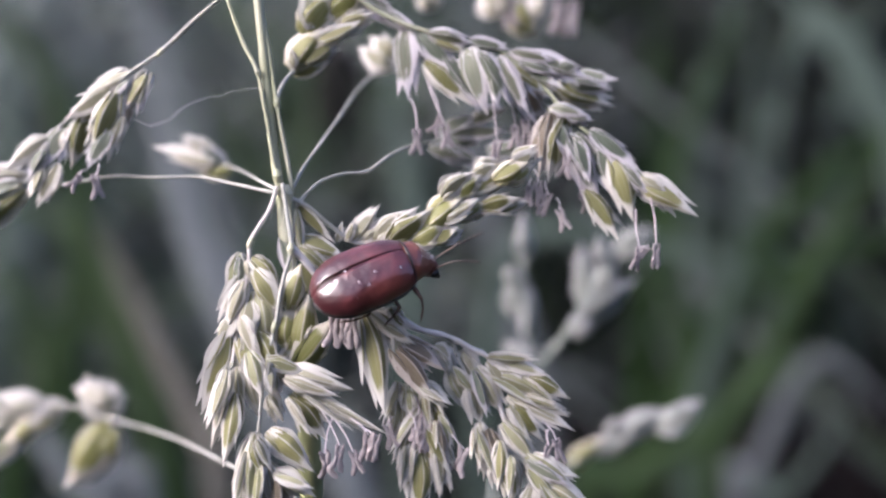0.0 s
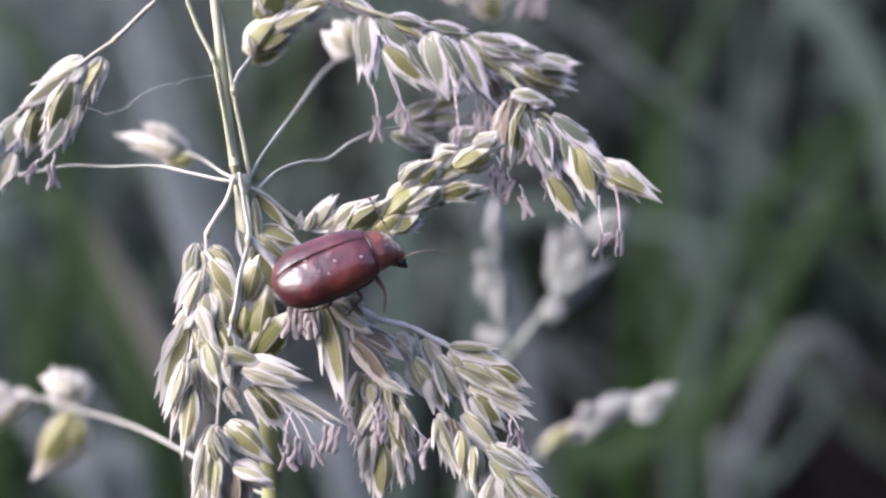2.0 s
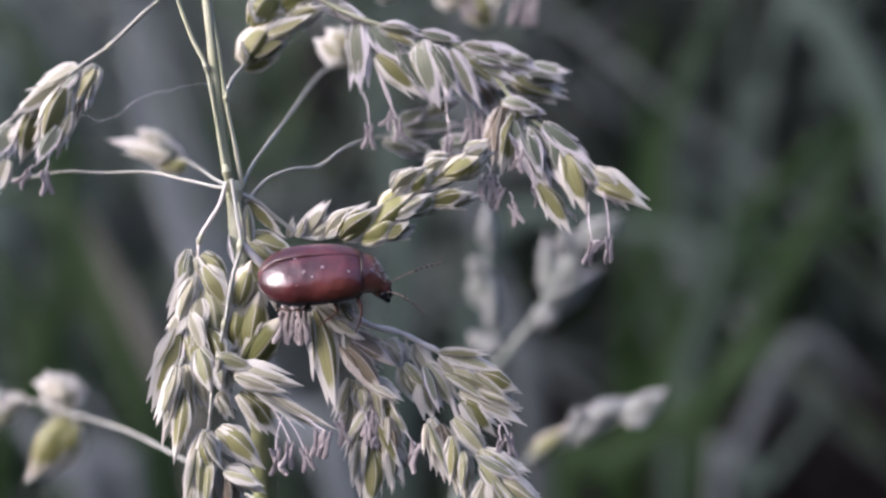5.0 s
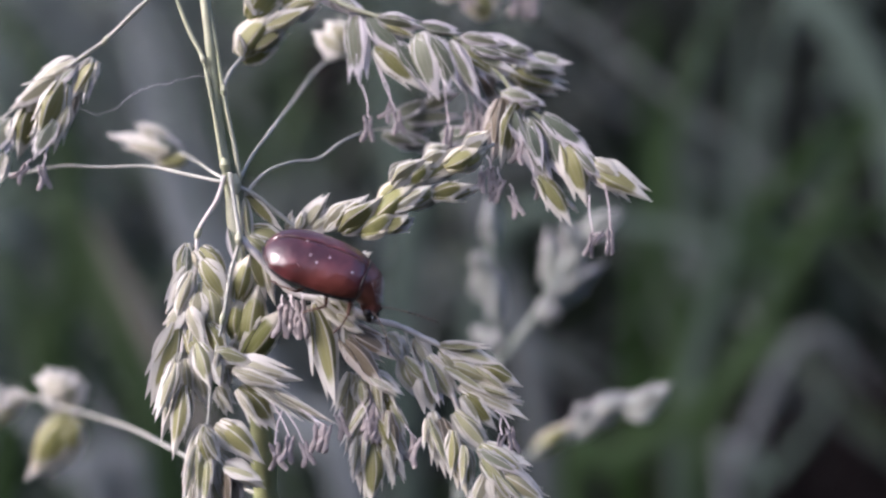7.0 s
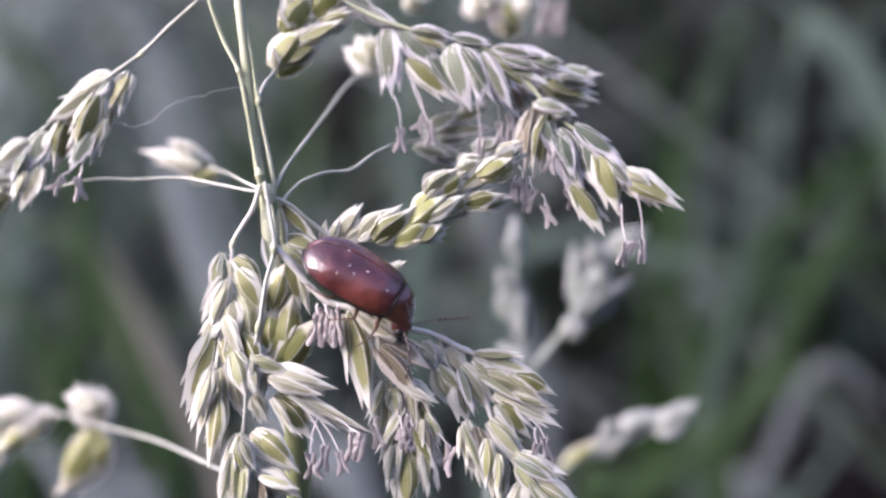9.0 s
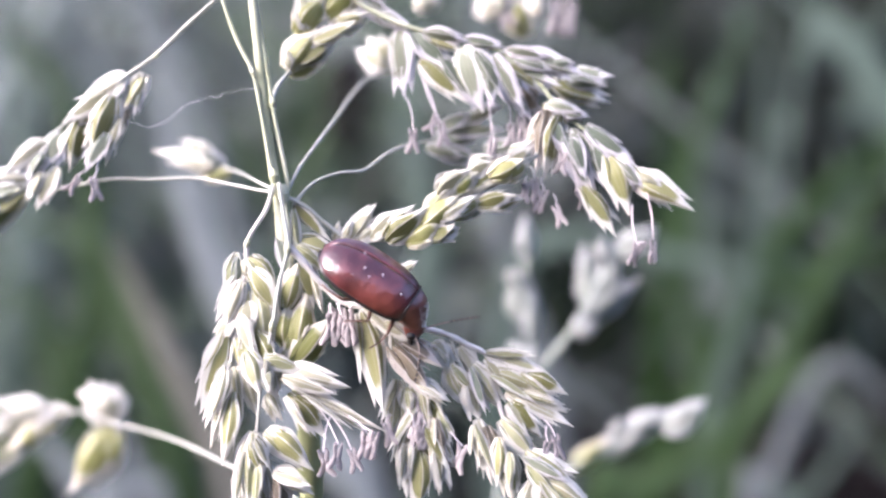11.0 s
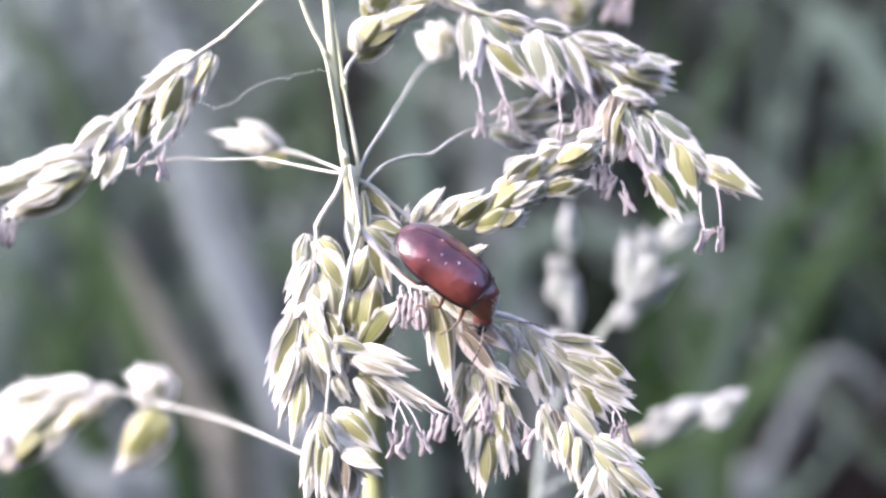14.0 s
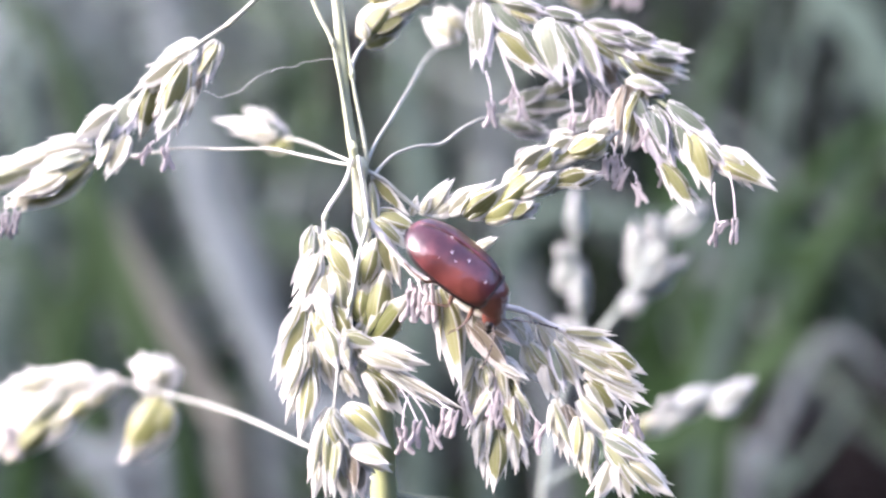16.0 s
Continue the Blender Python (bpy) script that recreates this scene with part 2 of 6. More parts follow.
def spikelet(parent, start, end, label=""):
    """The short axis that carries the florets of one spikelet."""
    a, b = Vector(start), Vector(end)
    mid = (a + b) / 2 + Vector((0.12, 0.1, 0))
    return tagged(strand(parent, "spikelet", BRANCH, 0.1, a, mid, b, tip=0.5), label)


def anther_mesh(seed):
    """Two empty pollen sacs joined at the middle, spreading above and below: unit high, hanging from z = 0."""
    rng = random.Random(seed)
    bm = bmesh.new()
    for sgn in (-1, 1):
        top, low = rng.uniform(0.1, 0.22), rng.uniform(0.12, 0.34)
        dy = rng.uniform(-0.14, 0.14)
        tube(bm, [(sgn * top, dy, 0.1), (sgn * 0.12, 0, -0.12), (sgn * 0.08, 0, -0.42), (sgn * 0.13, -dy, -0.74), (sgn * low, -2 * dy, -1.0), (sgn * (low + 0.03), -2 * dy, -1.05)],
             [0.05, 0.11, 0.095, 0.125, 0.11, 0.035], 10, 5, 0.5)
    # burst and shrivelled walls
    for v in bm.verts:
        v.co.x += 0.05 * noise.noise((v.co.x * 6, v.co.y * 6 + seed, v.co.z * 6))
        v.co.y += 0.07 * noise.noise((v.co.z * 7, v.co.x * 7 + seed, v.co.y * 7))
    me = bpy.data.meshes.new("anther")
    bm.to_mesh(me)
    bm.free()
    for p in me.polygons:
        p.use_smooth = True
    me.materials.append(ANTHER)
    return me


ANTHERS = [anther_mesh(i) for i in range(5)]
count_anthers = [0]


def anther(parent, high, lean, start, top, slim=1.0):
    """An anther that hangs at top on a filament from start (mm)."""
    count_anthers[0] += 1
    a, b = Vector(start), Vector(top)
    if (a - b).length > 0.25:
        mid = (a + b) / 2 + Vector((0.1 * (1 if count_anthers[0] % 2 else -1), 0, 0.05))
        strand(parent, "filament", FILAMENT, 0.048, a, mid, b, tip=0.8, wobble=0.0)
    ob = new("anther", ANTHERS[count_anthers[0] % 5])
    ob.parent = parent
    ob.matrix_basis = Matrix.Translation(mm(b)) @ pose(0, 0, 0, 0, lean, 47 * count_anthers[0] % 50 - 25) @ Matrix.Diagonal((high * MM * slim, high * MM, high * MM, 1))
    return ob


# ---- ground and meadow ----
def ground_material():
    m, n, l = material("meadow_soil")
    coord = n.new("ShaderNodeTexCoord")
    a = noisy(n, l, 3.0, 5.0, coord.outputs["Object"])
    b = noisy(n, l, 60.0, 4.0, coord.outputs["Object"])
    colour = mixed(n, l, smooth(n, l, a, 0.35, 0.65), (0.05, 0.042, 0.03), (0.04, 0.06, 0.022))
    colour = mixed(n, l, mathnode(n, l, "MULTIPLY", b, 0.5), colour, (0.08, 0.075, 0.045))
    finish(n, l, colour, 0.9, 0, b, 0.8, 0.01)
    return m


def make_ground():
    bm = bmesh.new()
    size, cells = 60.0, 60
    rows = []
    for i in range(cells + 1):
        line = []
        for j in range(cells + 1):
            u, v = 2 * i / cells - 1, 2 * j / cells - 1
            x, y = size * u * abs(u) ** 1.5 * 10, size * v * abs(v) ** 1.5 * 10
            line.append(bm.verts.new((x, y, 0.03 * noise.noise((x * 0.8, y * 0.8, 0)))))
        rows.append(line)
    for a, b in zip(rows, rows[1:]):
        for j in range(cells):
            bm.faces.new((a[j], b[j], b[j + 1], a[j + 1]))
    tagged(part("ground", bm, ground_material()), "dark soil and moss under the meadow grass", kind="structure")


make_ground()

# three tones of meadow grass; light and shade are put into the colours
SHADED_BLADE = streaked("shaded_meadow_blade", (0.004, 0.0056, 0.005), (0.0145, 0.0185, 0.0165), 0.6, 0.25, 60.0, (1, 1, 0.05), 0.2, 0.55, 0.37, 0.74, (0.0075, 0.0175, 0.0055))
LIT_BLADE = streaked("lit_meadow_blade", (0.125, 0.16, 0.14), (0.4, 0.455, 0.435), 0.6, 0.35, 60.0, (1, 1, 0.05), 0.2, 0.55, 0.37, 0.74, (0.14, 0.2, 0.11))
HALF_LIT_BLADE = streaked("half_lit_meadow_blade", (0.036, 0.046, 0.043), (0.155, 0.18, 0.17), 0.6, 0.3, 60.0, (1, 1, 0.05), 0.2, 0.55, 0.37, 0.74, (0.046, 0.078, 0.035))
BLUE_BLADE = streaked("blue_green_blade", (0.082, 0.098, 0.096), (0.138, 0.156, 0.156), 0.5, 0.25, 60.0, (1, 1, 0.05), 0.3, 0.3)
GREEN_BLADE = streaked("fresh_green_blade", (0.0115, 0.031, 0.006), (0.022, 0.049, 0.012), 0.55, 0.3, 60.0, (1, 1, 0.05), 0.25, 0.3)
SOFT_BLADE = streaked("soft_green_blade", (0.023, 0.047, 0.015), (0.043, 0.075, 0.03), 0.55, 0.3, 60.0, (1, 1, 0.05), 0.25, 0.3)
DIM_BLADE = streaked("dim_grey_blade", (0.064, 0.092, 0.073), (0.104, 0.142, 0.114), 0.6, 0.25, 60.0, (1, 1, 0.05), 0.2, 0.3)
PALE_LEAF = streaked("pale_lilac_leaf", (0.152, 0.175, 0.175), (0.224, 0.25, 0.25), 0.55, 0.3, 60.0, (1, 1, 0.05), 0.3, 0.2)
DRY_BLADE = streaked("dry_blade", (0.12, 0.117, 0.097), (0.19, 0.182, 0.155), 0.6, 0.2, 60.0, (1, 1, 0.05), 0.2, 0.3)

# near-black: the shade of gaps in the grass put into the colour
GAP_BLADE = streaked("dark_gap_blade", (0.006, 0.005, 0.0055), (0.02, 0.016, 0.017), 0.8, 0.1, 60.0, (1, 1, 0.05), 0.1, 0.5)


def blade(bm, points, wide, facing=(0, -1, 0), steps=6):
    """A grass blade: a long channelled strip that tapers to a point."""
    line = spline(points, steps)
    n = len(line)
    last = None
    for i, p in enumerate(line):
        d = (line[min(i + 1, n - 1)] - line[max(i - 1, 0)]).normalized()
        f = Vector(facing)
        a = d.cross(f).normalized()
        out = a.cross(d)
        t = i / (n - 1)
        w = wide * (0.55 + 0.45 * min(1, t * 4)) * (1 - t ** 3 * 0.97) / 2
        ring = [bm.verts.new(p - a * w), bm.verts.new(p + out * w * 0.35), bm.verts.new(p + a * w)]
        if last:
            bm.faces.new((last[0], last[1], ring[1], ring[0]))
            bm.faces.new((last[1], last[2], ring[2], ring[1]))
        last = ring


def many_blades(name, mat, label, roots, tips, mids, wide, facing):
    """A stand of grass in one mesh: each blade a channelled strip that bends from its root over mids to its tip."""
    n, k = len(roots), 8
    s = np.linspace(0, 1, k)[None, :, None]
    line = roots[:, None] * (1 - s) ** 2 + 2 * mids[:, None] * s * (1 - s) + tips[:, None] * s ** 2
    along = np.gradient(line, axis=1)
    across = np.cross(along, facing[:, None])
    across /= np.linalg.norm(across, axis=2, keepdims=True)
    out = np.cross(across, along)
    out /= np.linalg.norm(out, axis=2, keepdims=True)
    half = (wide[:, None, None] / 2) * (0.55 + 0.45 * np.minimum(1, s * 4)) * (1 - 0.97 * s ** 3)
    verts = np.stack([line - across * half, line + out * half * 0.35, line + across * half], 2).reshape(-1, 3)
    base = (np.arange(n)[:, None] * k + np.arange(k - 1)[None, :]).reshape(-1) * 3
    faces = np.concatenate([np.stack([base, base + 1, base + 4, base + 3], 1), np.stack([base + 1, base + 2, base + 5, base + 4], 1)])
    me = bpy.data.meshes.new(name)
    me.from_pydata(verts.tolist(), [], faces.tolist())
    for p in me.polygons:
        p.use_smooth = True
    me.materials.append(mat)
    return tagged(new(name, me), label, "grass", kind="stuff")


def meadow():
    """A round stand of tall grass about the stalk, light and shade put into its colours: pale on one side, greyish
    behind, dark green on the other.
    """
    rng = np.random.default_rng(11)
    n = 38000
    r, w = 0.8 + 2.7 * rng.random(n) ** 0.75, rng.uniform(0, 2 * np.pi, n)
    outer = rng.random(n) < 0.2
    r = np.where(outer, rng.uniform(3.4, 7.0, n), r)
    ahead = np.sin(w) > 0.3
    r = np.where(ahead, np.maximum(r, 0.95), r)
    x, y = r * np.cos(w), r * np.sin(w)
    high = rng.uniform(0.5, 1.0, n) + 0.36 * np.clip(r - 0.3, 0, 2.9) * np.where(ahead, 1.0, 0.35)
    lean, turn = rng.normal(0, 0.85, n), rng.uniform(0, 2 * np.pi, n)
    dx, dy = lean * np.cos(turn) + rng.normal(0, 0.45, n) + 0.5 * np.tanh(x / 0.25), lean * np.sin(turn) * 0.6
    droop = rng.uniform(0, 0.3, n) * (rng.random(n) < 0.6)
    roots = np.stack([x, y, np.zeros(n)], 1)
    mids = np.stack([x + dx * 0.45 * high, y + dy * 0.4 * high, high * 0.7], 1)
    tips = np.stack([x + dx * 1.2 * high, y + dy * 1.0 * high, high - droop], 1)
    wide = rng.uniform(0.004, 0.012, n) * np.where(outer, 2.5, 1.0)
    facing = np.stack([rng.uniform(-1, 1, n), -np.ones(n), np.full(n, 0.1)], 1)
    clear = (np.hypot(tips[:, 0], tips[:, 1]) > 0.7) & (np.hypot(mids[:, 0], mids[:, 1]) > 0.7)
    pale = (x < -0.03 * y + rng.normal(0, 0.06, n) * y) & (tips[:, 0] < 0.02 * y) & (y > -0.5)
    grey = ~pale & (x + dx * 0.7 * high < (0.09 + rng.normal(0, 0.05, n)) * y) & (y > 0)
    for name, mat, label, pick in (("pale_meadow_grass", LIT_BLADE, "pale grey-green meadow grass far behind, light put into its colour", pale),
                                   ("grey_meadow_grass", HALF_LIT_BLADE, "greyish meadow grass standing far behind the stalk, half shade put into its colour", grey),
                                   ("dark_meadow_grass", SHADED_BLADE, "dense meadow grass far behind, shade put into its dark green colour", ~pale & ~grey)):
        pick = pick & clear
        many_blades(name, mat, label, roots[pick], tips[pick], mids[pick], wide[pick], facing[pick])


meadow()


def turf():
    """Short grass that covers the soil between the tall stands."""
    rng = np.random.default_rng(23)
    n = 9000
    r, w = 1.1 * np.sqrt(rng.random(n)), rng.uniform(0, 2 * np.pi, n)
    tall = rng.uniform(0.06, 0.24, n)
    roots = np.stack([r * np.cos(w), r * np.sin(w), np.full(n, -0.01)], 1)
    over = rng.normal(0, 0.06, (n, 2))
    mids = roots + np.stack([over[:, 0] * 0.3, over[:, 1] * 0.3, tall * 0.75], 1)
    tips = roots + np.stack([over[:, 0], over[:, 1], tall], 1)
    facing = np.stack([rng.uniform(-1, 1, n), rng.uniform(-1, 1, n), np.full(n, 0.1)], 1)
    many_blades("short_grass", GREEN_BLADE, "short green grass covering the soil", roots, tips, mids, rng.uniform(0.003, 0.007, n), facing)


turf()


def gap_thicket(count, x0, x1, y0, y1, low, high, seed):
    """Dark ground and shaded gaps at the meadow's foot, built as near-black blades."""
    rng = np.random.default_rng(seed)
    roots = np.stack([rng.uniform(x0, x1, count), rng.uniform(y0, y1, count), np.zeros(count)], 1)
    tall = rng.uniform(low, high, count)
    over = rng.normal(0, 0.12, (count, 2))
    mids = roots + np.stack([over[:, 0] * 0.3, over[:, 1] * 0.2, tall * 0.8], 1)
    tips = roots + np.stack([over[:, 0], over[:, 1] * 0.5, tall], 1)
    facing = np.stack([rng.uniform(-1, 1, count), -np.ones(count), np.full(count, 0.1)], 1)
    return many_blades("dead_grass", GAP_BLADE, "near-black blades standing in for dark ground and shaded gaps low between the tufts", roots, tips, mids, rng.uniform(0.005, 0.012, count), facing)


gap_thicket(900, 0.14, 0.6, 0.72, 0.95, 0.36, 0.53, 5)


def far_blade(tuft, mat, wide, *points):
    """One broad blade behind the stalk (mm from the first eye), rooted in the ground."""
    pts = [mm(p) for p in points]
    foot = pts[0].copy()
    foot.z = 0
    mid = (foot + pts[0]) / 2 + Vector((0.01, 0.01, 0))
    bm = bmesh.new()
    blade(bm, [foot, mid, *pts], wide * MM, (0.15, -1, 0.1))
    return part("blade", bm, mat, tuft)


tuft = tagged(new("grass_tuft"), "fresh green and bluish grass tuft behind the stalk", "grass", "grass tufts behind the stalk")
far_blade(tuft, DIM_BLADE, 9.7, (110.4, 540, -117.6), (118.1, 540, -64.6), (127.3, 540, -33.3), (133.5, 540, -8.5), (139.9, 540, 45.6), (141.9, 540, 87.1), (137.8, 540, 118.1))
far_blade(tuft, SOFT_BLADE, 12.0, (126.9, 600, -130.6), (119.8, 600, -45.3), (116.1, 600, 27.6), (125.2, 600, 64.6), (139.2, 600, 96.8), (158.3, 600, 134.1))
far_blade(tuft, DIM_BLADE, 13.3, (254.0, 560, -121.9), (230.1, 560, -2.4), (208.8, 560, 69.3), (187.6, 560, 102.5), (171.6, 560, 107.9), (162.3, 560, 85.3), (157.8, 560, 45.4))
far_blade(tuft, DIM_BLADE, 23.2, (304.2, 700, -152.4), (277.6, 700, 7.0), (251.0, 700, 86.7), (217.8, 700, 133.2), (184.6, 700, 166.4))
far_blade(tuft, GREEN_BLADE, 17.0, (105.0, 640, -139.4), (136.0, 640, -59.2), (165.8, 640, -5.2), (200.1, 640, 34.3), (229.5, 640, 58.0), (259.9, 640, 76.2))
far_blade(tuft, SOFT_BLADE, 14.2, (132.6, 600, -130.6), (169.1, 600, -46.1), (187.6, 600, -9.4), (206.1, 600, 23.1), (220.9, 600, 48.7), (238.0, 600, 82.8))
far_blade(tuft, GREEN_BLADE, 18.8, (133.4, 660, -143.7), (161.6, 660, -37.3), (192.9, 660, -12.2), (236.7, 660, 3.4), (280.5, 660, 6.6))
far_blade(tuft, SOFT_BLADE, 13.3, (58.3, 500, -110.1), (75.0, 500, -98.9), (98.7, 500, -84.7), (127.6, 500, -61.7), (144.7, 500, -49.1), (155.6, 500, -42.0))
far_blade(tuft, BLUE_BLADE, 7.6, (112.6, 460, -101.3), (116.5, 460, -94.1), (126.1, 460, -72.7), (135.5, 460, -51.1), (147.3, 460, -41.2), (161.5, 460, -51.3), (173.7, 460, -69.6))
far_blade(tuft, DIM_BLADE, 6.0, (139.6, 520, -118.2), (146.5, 520, -110.8), (162.6, 520, -92.0), (174.2, 520, -73.8), (181.6, 520, -59.0))
far_blade(tuft, DIM_BLADE, 14.9, (18.2, 580, -126.3), (23.1, 580, -43.7), (29.2, 580, -8.0), (47.6, 580, 9.1), (86.9, 580, 4.4), (141.1, 580, -9.1), (158.5, 580, -21.7))
far_blade(tuft, GREEN_BLADE, 17.1, (114.8, 720, -156.8), (121.6, 720, -54.3), (130.1, 720, 31.1), (128.4, 720, 116.5), (133.5, 720, 164.3))
tuft = tagged(new("grass_tuft"), "greyish grass tuft with broad bluish blades", "grass", "grass tufts behind the stalk")
far_blade(tuft, PALE_LEAF, 18.3, (-35.5, 520, -120.6), (-65.1, 520, -78.7), (-84.9, 520, -46.6), (-97.7, 520, -18.3), (-109.0, 520, 7.6), (-119.4, 520, 42.2), (-126.3, 520, 76.7), (-131.7, 520, 118.7))
far_blade(tuft, DRY_BLADE, 11.4, (-89.7, 480, -104.5), (-100.4, 480, -69.2), (-116.8, 480, -35.1), (-130.2, 480, -8.2), (-139.8, 480, 11.6))
far_blade(tuft, PALE_LEAF, 12.2, (-121.2, 430, -99.7), (-129.9, 430, -88.7), (-146.1, 430, -67.3), (-164.0, 430, -52.8))
far_blade(tuft, PALE_LEAF, 8.5, (-111.4, 450, -104.4), (-117.8, 450, -89.4), (-124.7, 450, -70.2), (-135.3, 450, -53.2))
far_blade(tuft, GREEN_BLADE, 16.5, (-210.2, 580, -127.7), (-190.9, 580, -71.3), (-177.2, 580, -21.7), (-174.4, 580, 16.8), (-182.7, 580, 44.3))
far_blade(tuft, SOFT_BLADE, 21.3, (-186.4, 640, -140.9), (-207.7, 640, -66.5), (-225.9, 640, -24.0), (-256.2, 640, 12.4))
far_blade(tuft, SOFT_BLADE, 23.5, (-142.4, 620, -140.9), (-157.1, 620, -61.5), (-174.7, 620, -8.5), (-198.2, 620, 13.5), (-224.7, 620, 26.8))
far_blade(tuft, DIM_BLADE, 26.6, (-273.6, 700, -154.1), (-267.0, 700, -66.1), (-253.7, 700, -13.0), (-250.4, 700, 46.8), (-257.0, 700, 113.2), (-247.1, 700, 159.7))
far_blade(tuft, SOFT_BLADE, 22.6, (-146.5, 680, -154.5), (-194.8, 680, -19.0), (-217.4, 680, 77.7), (-243.2, 680, 122.9), (-272.3, 680, 145.5))
far_blade(tuft, BLUE_BLADE, 15.2, (-95.3, 640, -139.4), (-107.5, 640, -24.0), (-131.8, 640, 64.1), (-146.9, 640, 106.6), (-165.2, 640, 143.0))
tuft = tagged(new("grass_tuft"), "tall dim green grass tuft in the distance", "grass", "grass tufts behind the stalk")
far_blade(tuft, DIM_BLADE, 22, (-21.25, 700, -86), (-14.61, 700, 13.61), (-27.89, 700, 80.02), (-17.93, 700, 166.36))
far_blade(tuft, BLUE_BLADE, 18, (55.1, 660, -99.87), (36.32, 660, -24.73), (23.79, 660, 34.75), (17.53, 660, 150.59))
# broad paler blades added; skylight on the upper grass is put into their colour
far_blade(tuft, DIM_BLADE, 26, (245.91, 900, 47.39), (254.45, 900, 102.89), (275.79, 900, 162.66), (280.06, 900, 213.89))
far_blade(tuft, DIM_BLADE, 30, (313.65, 950, 63.54), (322.66, 950, 117.62), (336.18, 950, 171.69), (363.22, 950, 225.77))
far_blade(tuft, DIM_BLADE, 30, (216.31, 1000, 66.88), (221.05, 1000, 133.29), (240.03, 1000, 190.22), (240.03, 1000, 237.65))


def gap_stalk(x, y, top, tall, wide, seed):
    """A stalk with a head of small dark flakes, for a shaded gap (metres)."""
    rng = random.Random(seed)
    ob = tagged(new("gap_stalk"), "dark stalk and head built for a shaded gap in the pale meadow grass", "seed stalk")
    part("stem", tube(bmesh.new(), [(x + 0.05, y + 0.03, 0), (x + 0.03, y + 0.02, top * 0.5), (x, y, top)], [0.003, 0.0025, 0.0012], 8, 8), GAP_BLADE, ob)
    head = bmesh.new()
    for _ in range(260):
        v = rng.random()
        r = wide / 2 * math.sin(math.pi * min(0.97, 0.08 + 0.9 * v)) ** 0.7 * rng.uniform(0.3, 1.0)
        w = rng.uniform(0, 2 * math.pi)
        at = Vector((x + r * math.cos(w), y + r * math.sin(w), top - tall * v))
        out = Vector((math.cos(w), math.sin(w), rng.uniform(-0.8, 0.4))) * 0.006
        tube(head, [at - out * 0.5, at, at + out * 0.5], [0.0006, 0.0024, 0.0005], 5, 2, 0.5)
    part("seed_head", head, GAP_BLADE, ob)


# added to paint the dark depth between blades behind the stem
gap_stalk(-0.062, 0.7, EYE + 0.122, 0.058, 0.034, 2)


# ---- the flowering stalk ----
grass_panicle = tagged(new("grass_panicle"), "pale green flowering grass stalk with drooping spikelets", "grass")
far_right = tagged(new("grass_panicle"), "whitish grass seed head standing behind the stalk", "grass")
spider_thread = tagged(new("spider_thread"), "fine white spider thread tied to the grass stem", "spider thread")
strand(grass_panicle, "stem", STEM, 0.27, (-10.8, 66.2, 18.25), (-10.34, 66.2, 14.48), (-9.92, 66.2, 10.39), (-9.53, 66.08, 6.62), (-9.09, 66.08, 3.48), (-8.64, 66.5, 0.03), (-8.32, 66.92, -3.14), tip=1.0)
strand(grass_panicle, "stem", LOW_STEM, 0.62, (-8.4, 66.86, -2.5), (-8.1, 67.22, -5.07), (-7.72, 67.58, -8.3), (-7.6, 67.88, -11.56), (-7.52, 68.3, -14.87), (-7.45, 68.9, -20.88), (-7.13, 71.9, -36.12), (-6.98, 80, -66.75), (-6, 92, -150), (-4, 104, -320), (-3, 112, -470), (-2, 118, -612), tip=1.6)
part("stem", tube(bmesh.new(), [mm(p) for p in ((-8.98, 66.1, 2.75), (-8.86, 66.15, 1.9), (-8.74, 66.2, 1.0), (-8.66, 66.3, 0.1), (-8.54, 66.45, -1.1), (-8.4, 66.7, -2.6), (-8.22, 66.95, -4.0))], [r * MM for r in (0.1, 0.34, 0.44, 0.41, 0.34, 0.4, 0.5)], 12, 6, wobble=0.08), STEM, grass_panicle, "swollen pale green length of stem under the joint")
strand(grass_panicle, "branch", STEM, 0.13, (-8.31, 65.9, 3.16), (-8.7, 65.96, 5.35), (-9.13, 65.96, 7.54), (-9.67, 66.2, 11.03), (-10.11, 66.2, 13.85), (-10.49, 66.2, 17.62), tip=0.8)
strand(grass_panicle, "branch", STEM, 0.12, (-9.08, 65.6, 3.77), (-9.33, 65.6, 4.85), (-9.79, 65.72, 7.52), (-10.29, 65.9, 9.82), (-11.12, 66.2, 11.49), (-11.96, 66.5, 13.75), (-12.49, 66.8, 15.87), tip=0.9)
strand(grass_panicle, "branch", BRANCH, 0.13, (-10.53, 66.5, 16.75), (-12.22, 67.1, 14.52), (-14.26, 67.7, 12.88), (-16.2, 68.3, 11.31), (-17.7, 68.6, 10.38), (-18.89, 68.78, 9.56), (-20.74, 68.96, 8.21), (-22.27, 69.14, 7.09), (-23.93, 69.2, 5.87), tip=0.7)
strand(grass_panicle, "branch", BRANCH, 0.1, (-9.18, 65.78, 3.16), (-9.86, 66.2, 3.23), (-11.96, 67.4, 3.71), (-14.13, 68.6, 4.16), (-16.88, 69.2, 4.17), (-19.54, 70.55, 4.32), (-22.31, 71.9, 3.99), (-25.31, 72.71, 3.55), (-29.33, 73.25, 1.94), tip=0.7)
strand(grass_panicle, "branch", BRANCH, 0.1, (-9.26, 65.9, 3.31), (-10.38, 68, 3.84), (-12.3, 73.25, 4.76), (-14.64, 79.33, 5.68), tip=0.7)
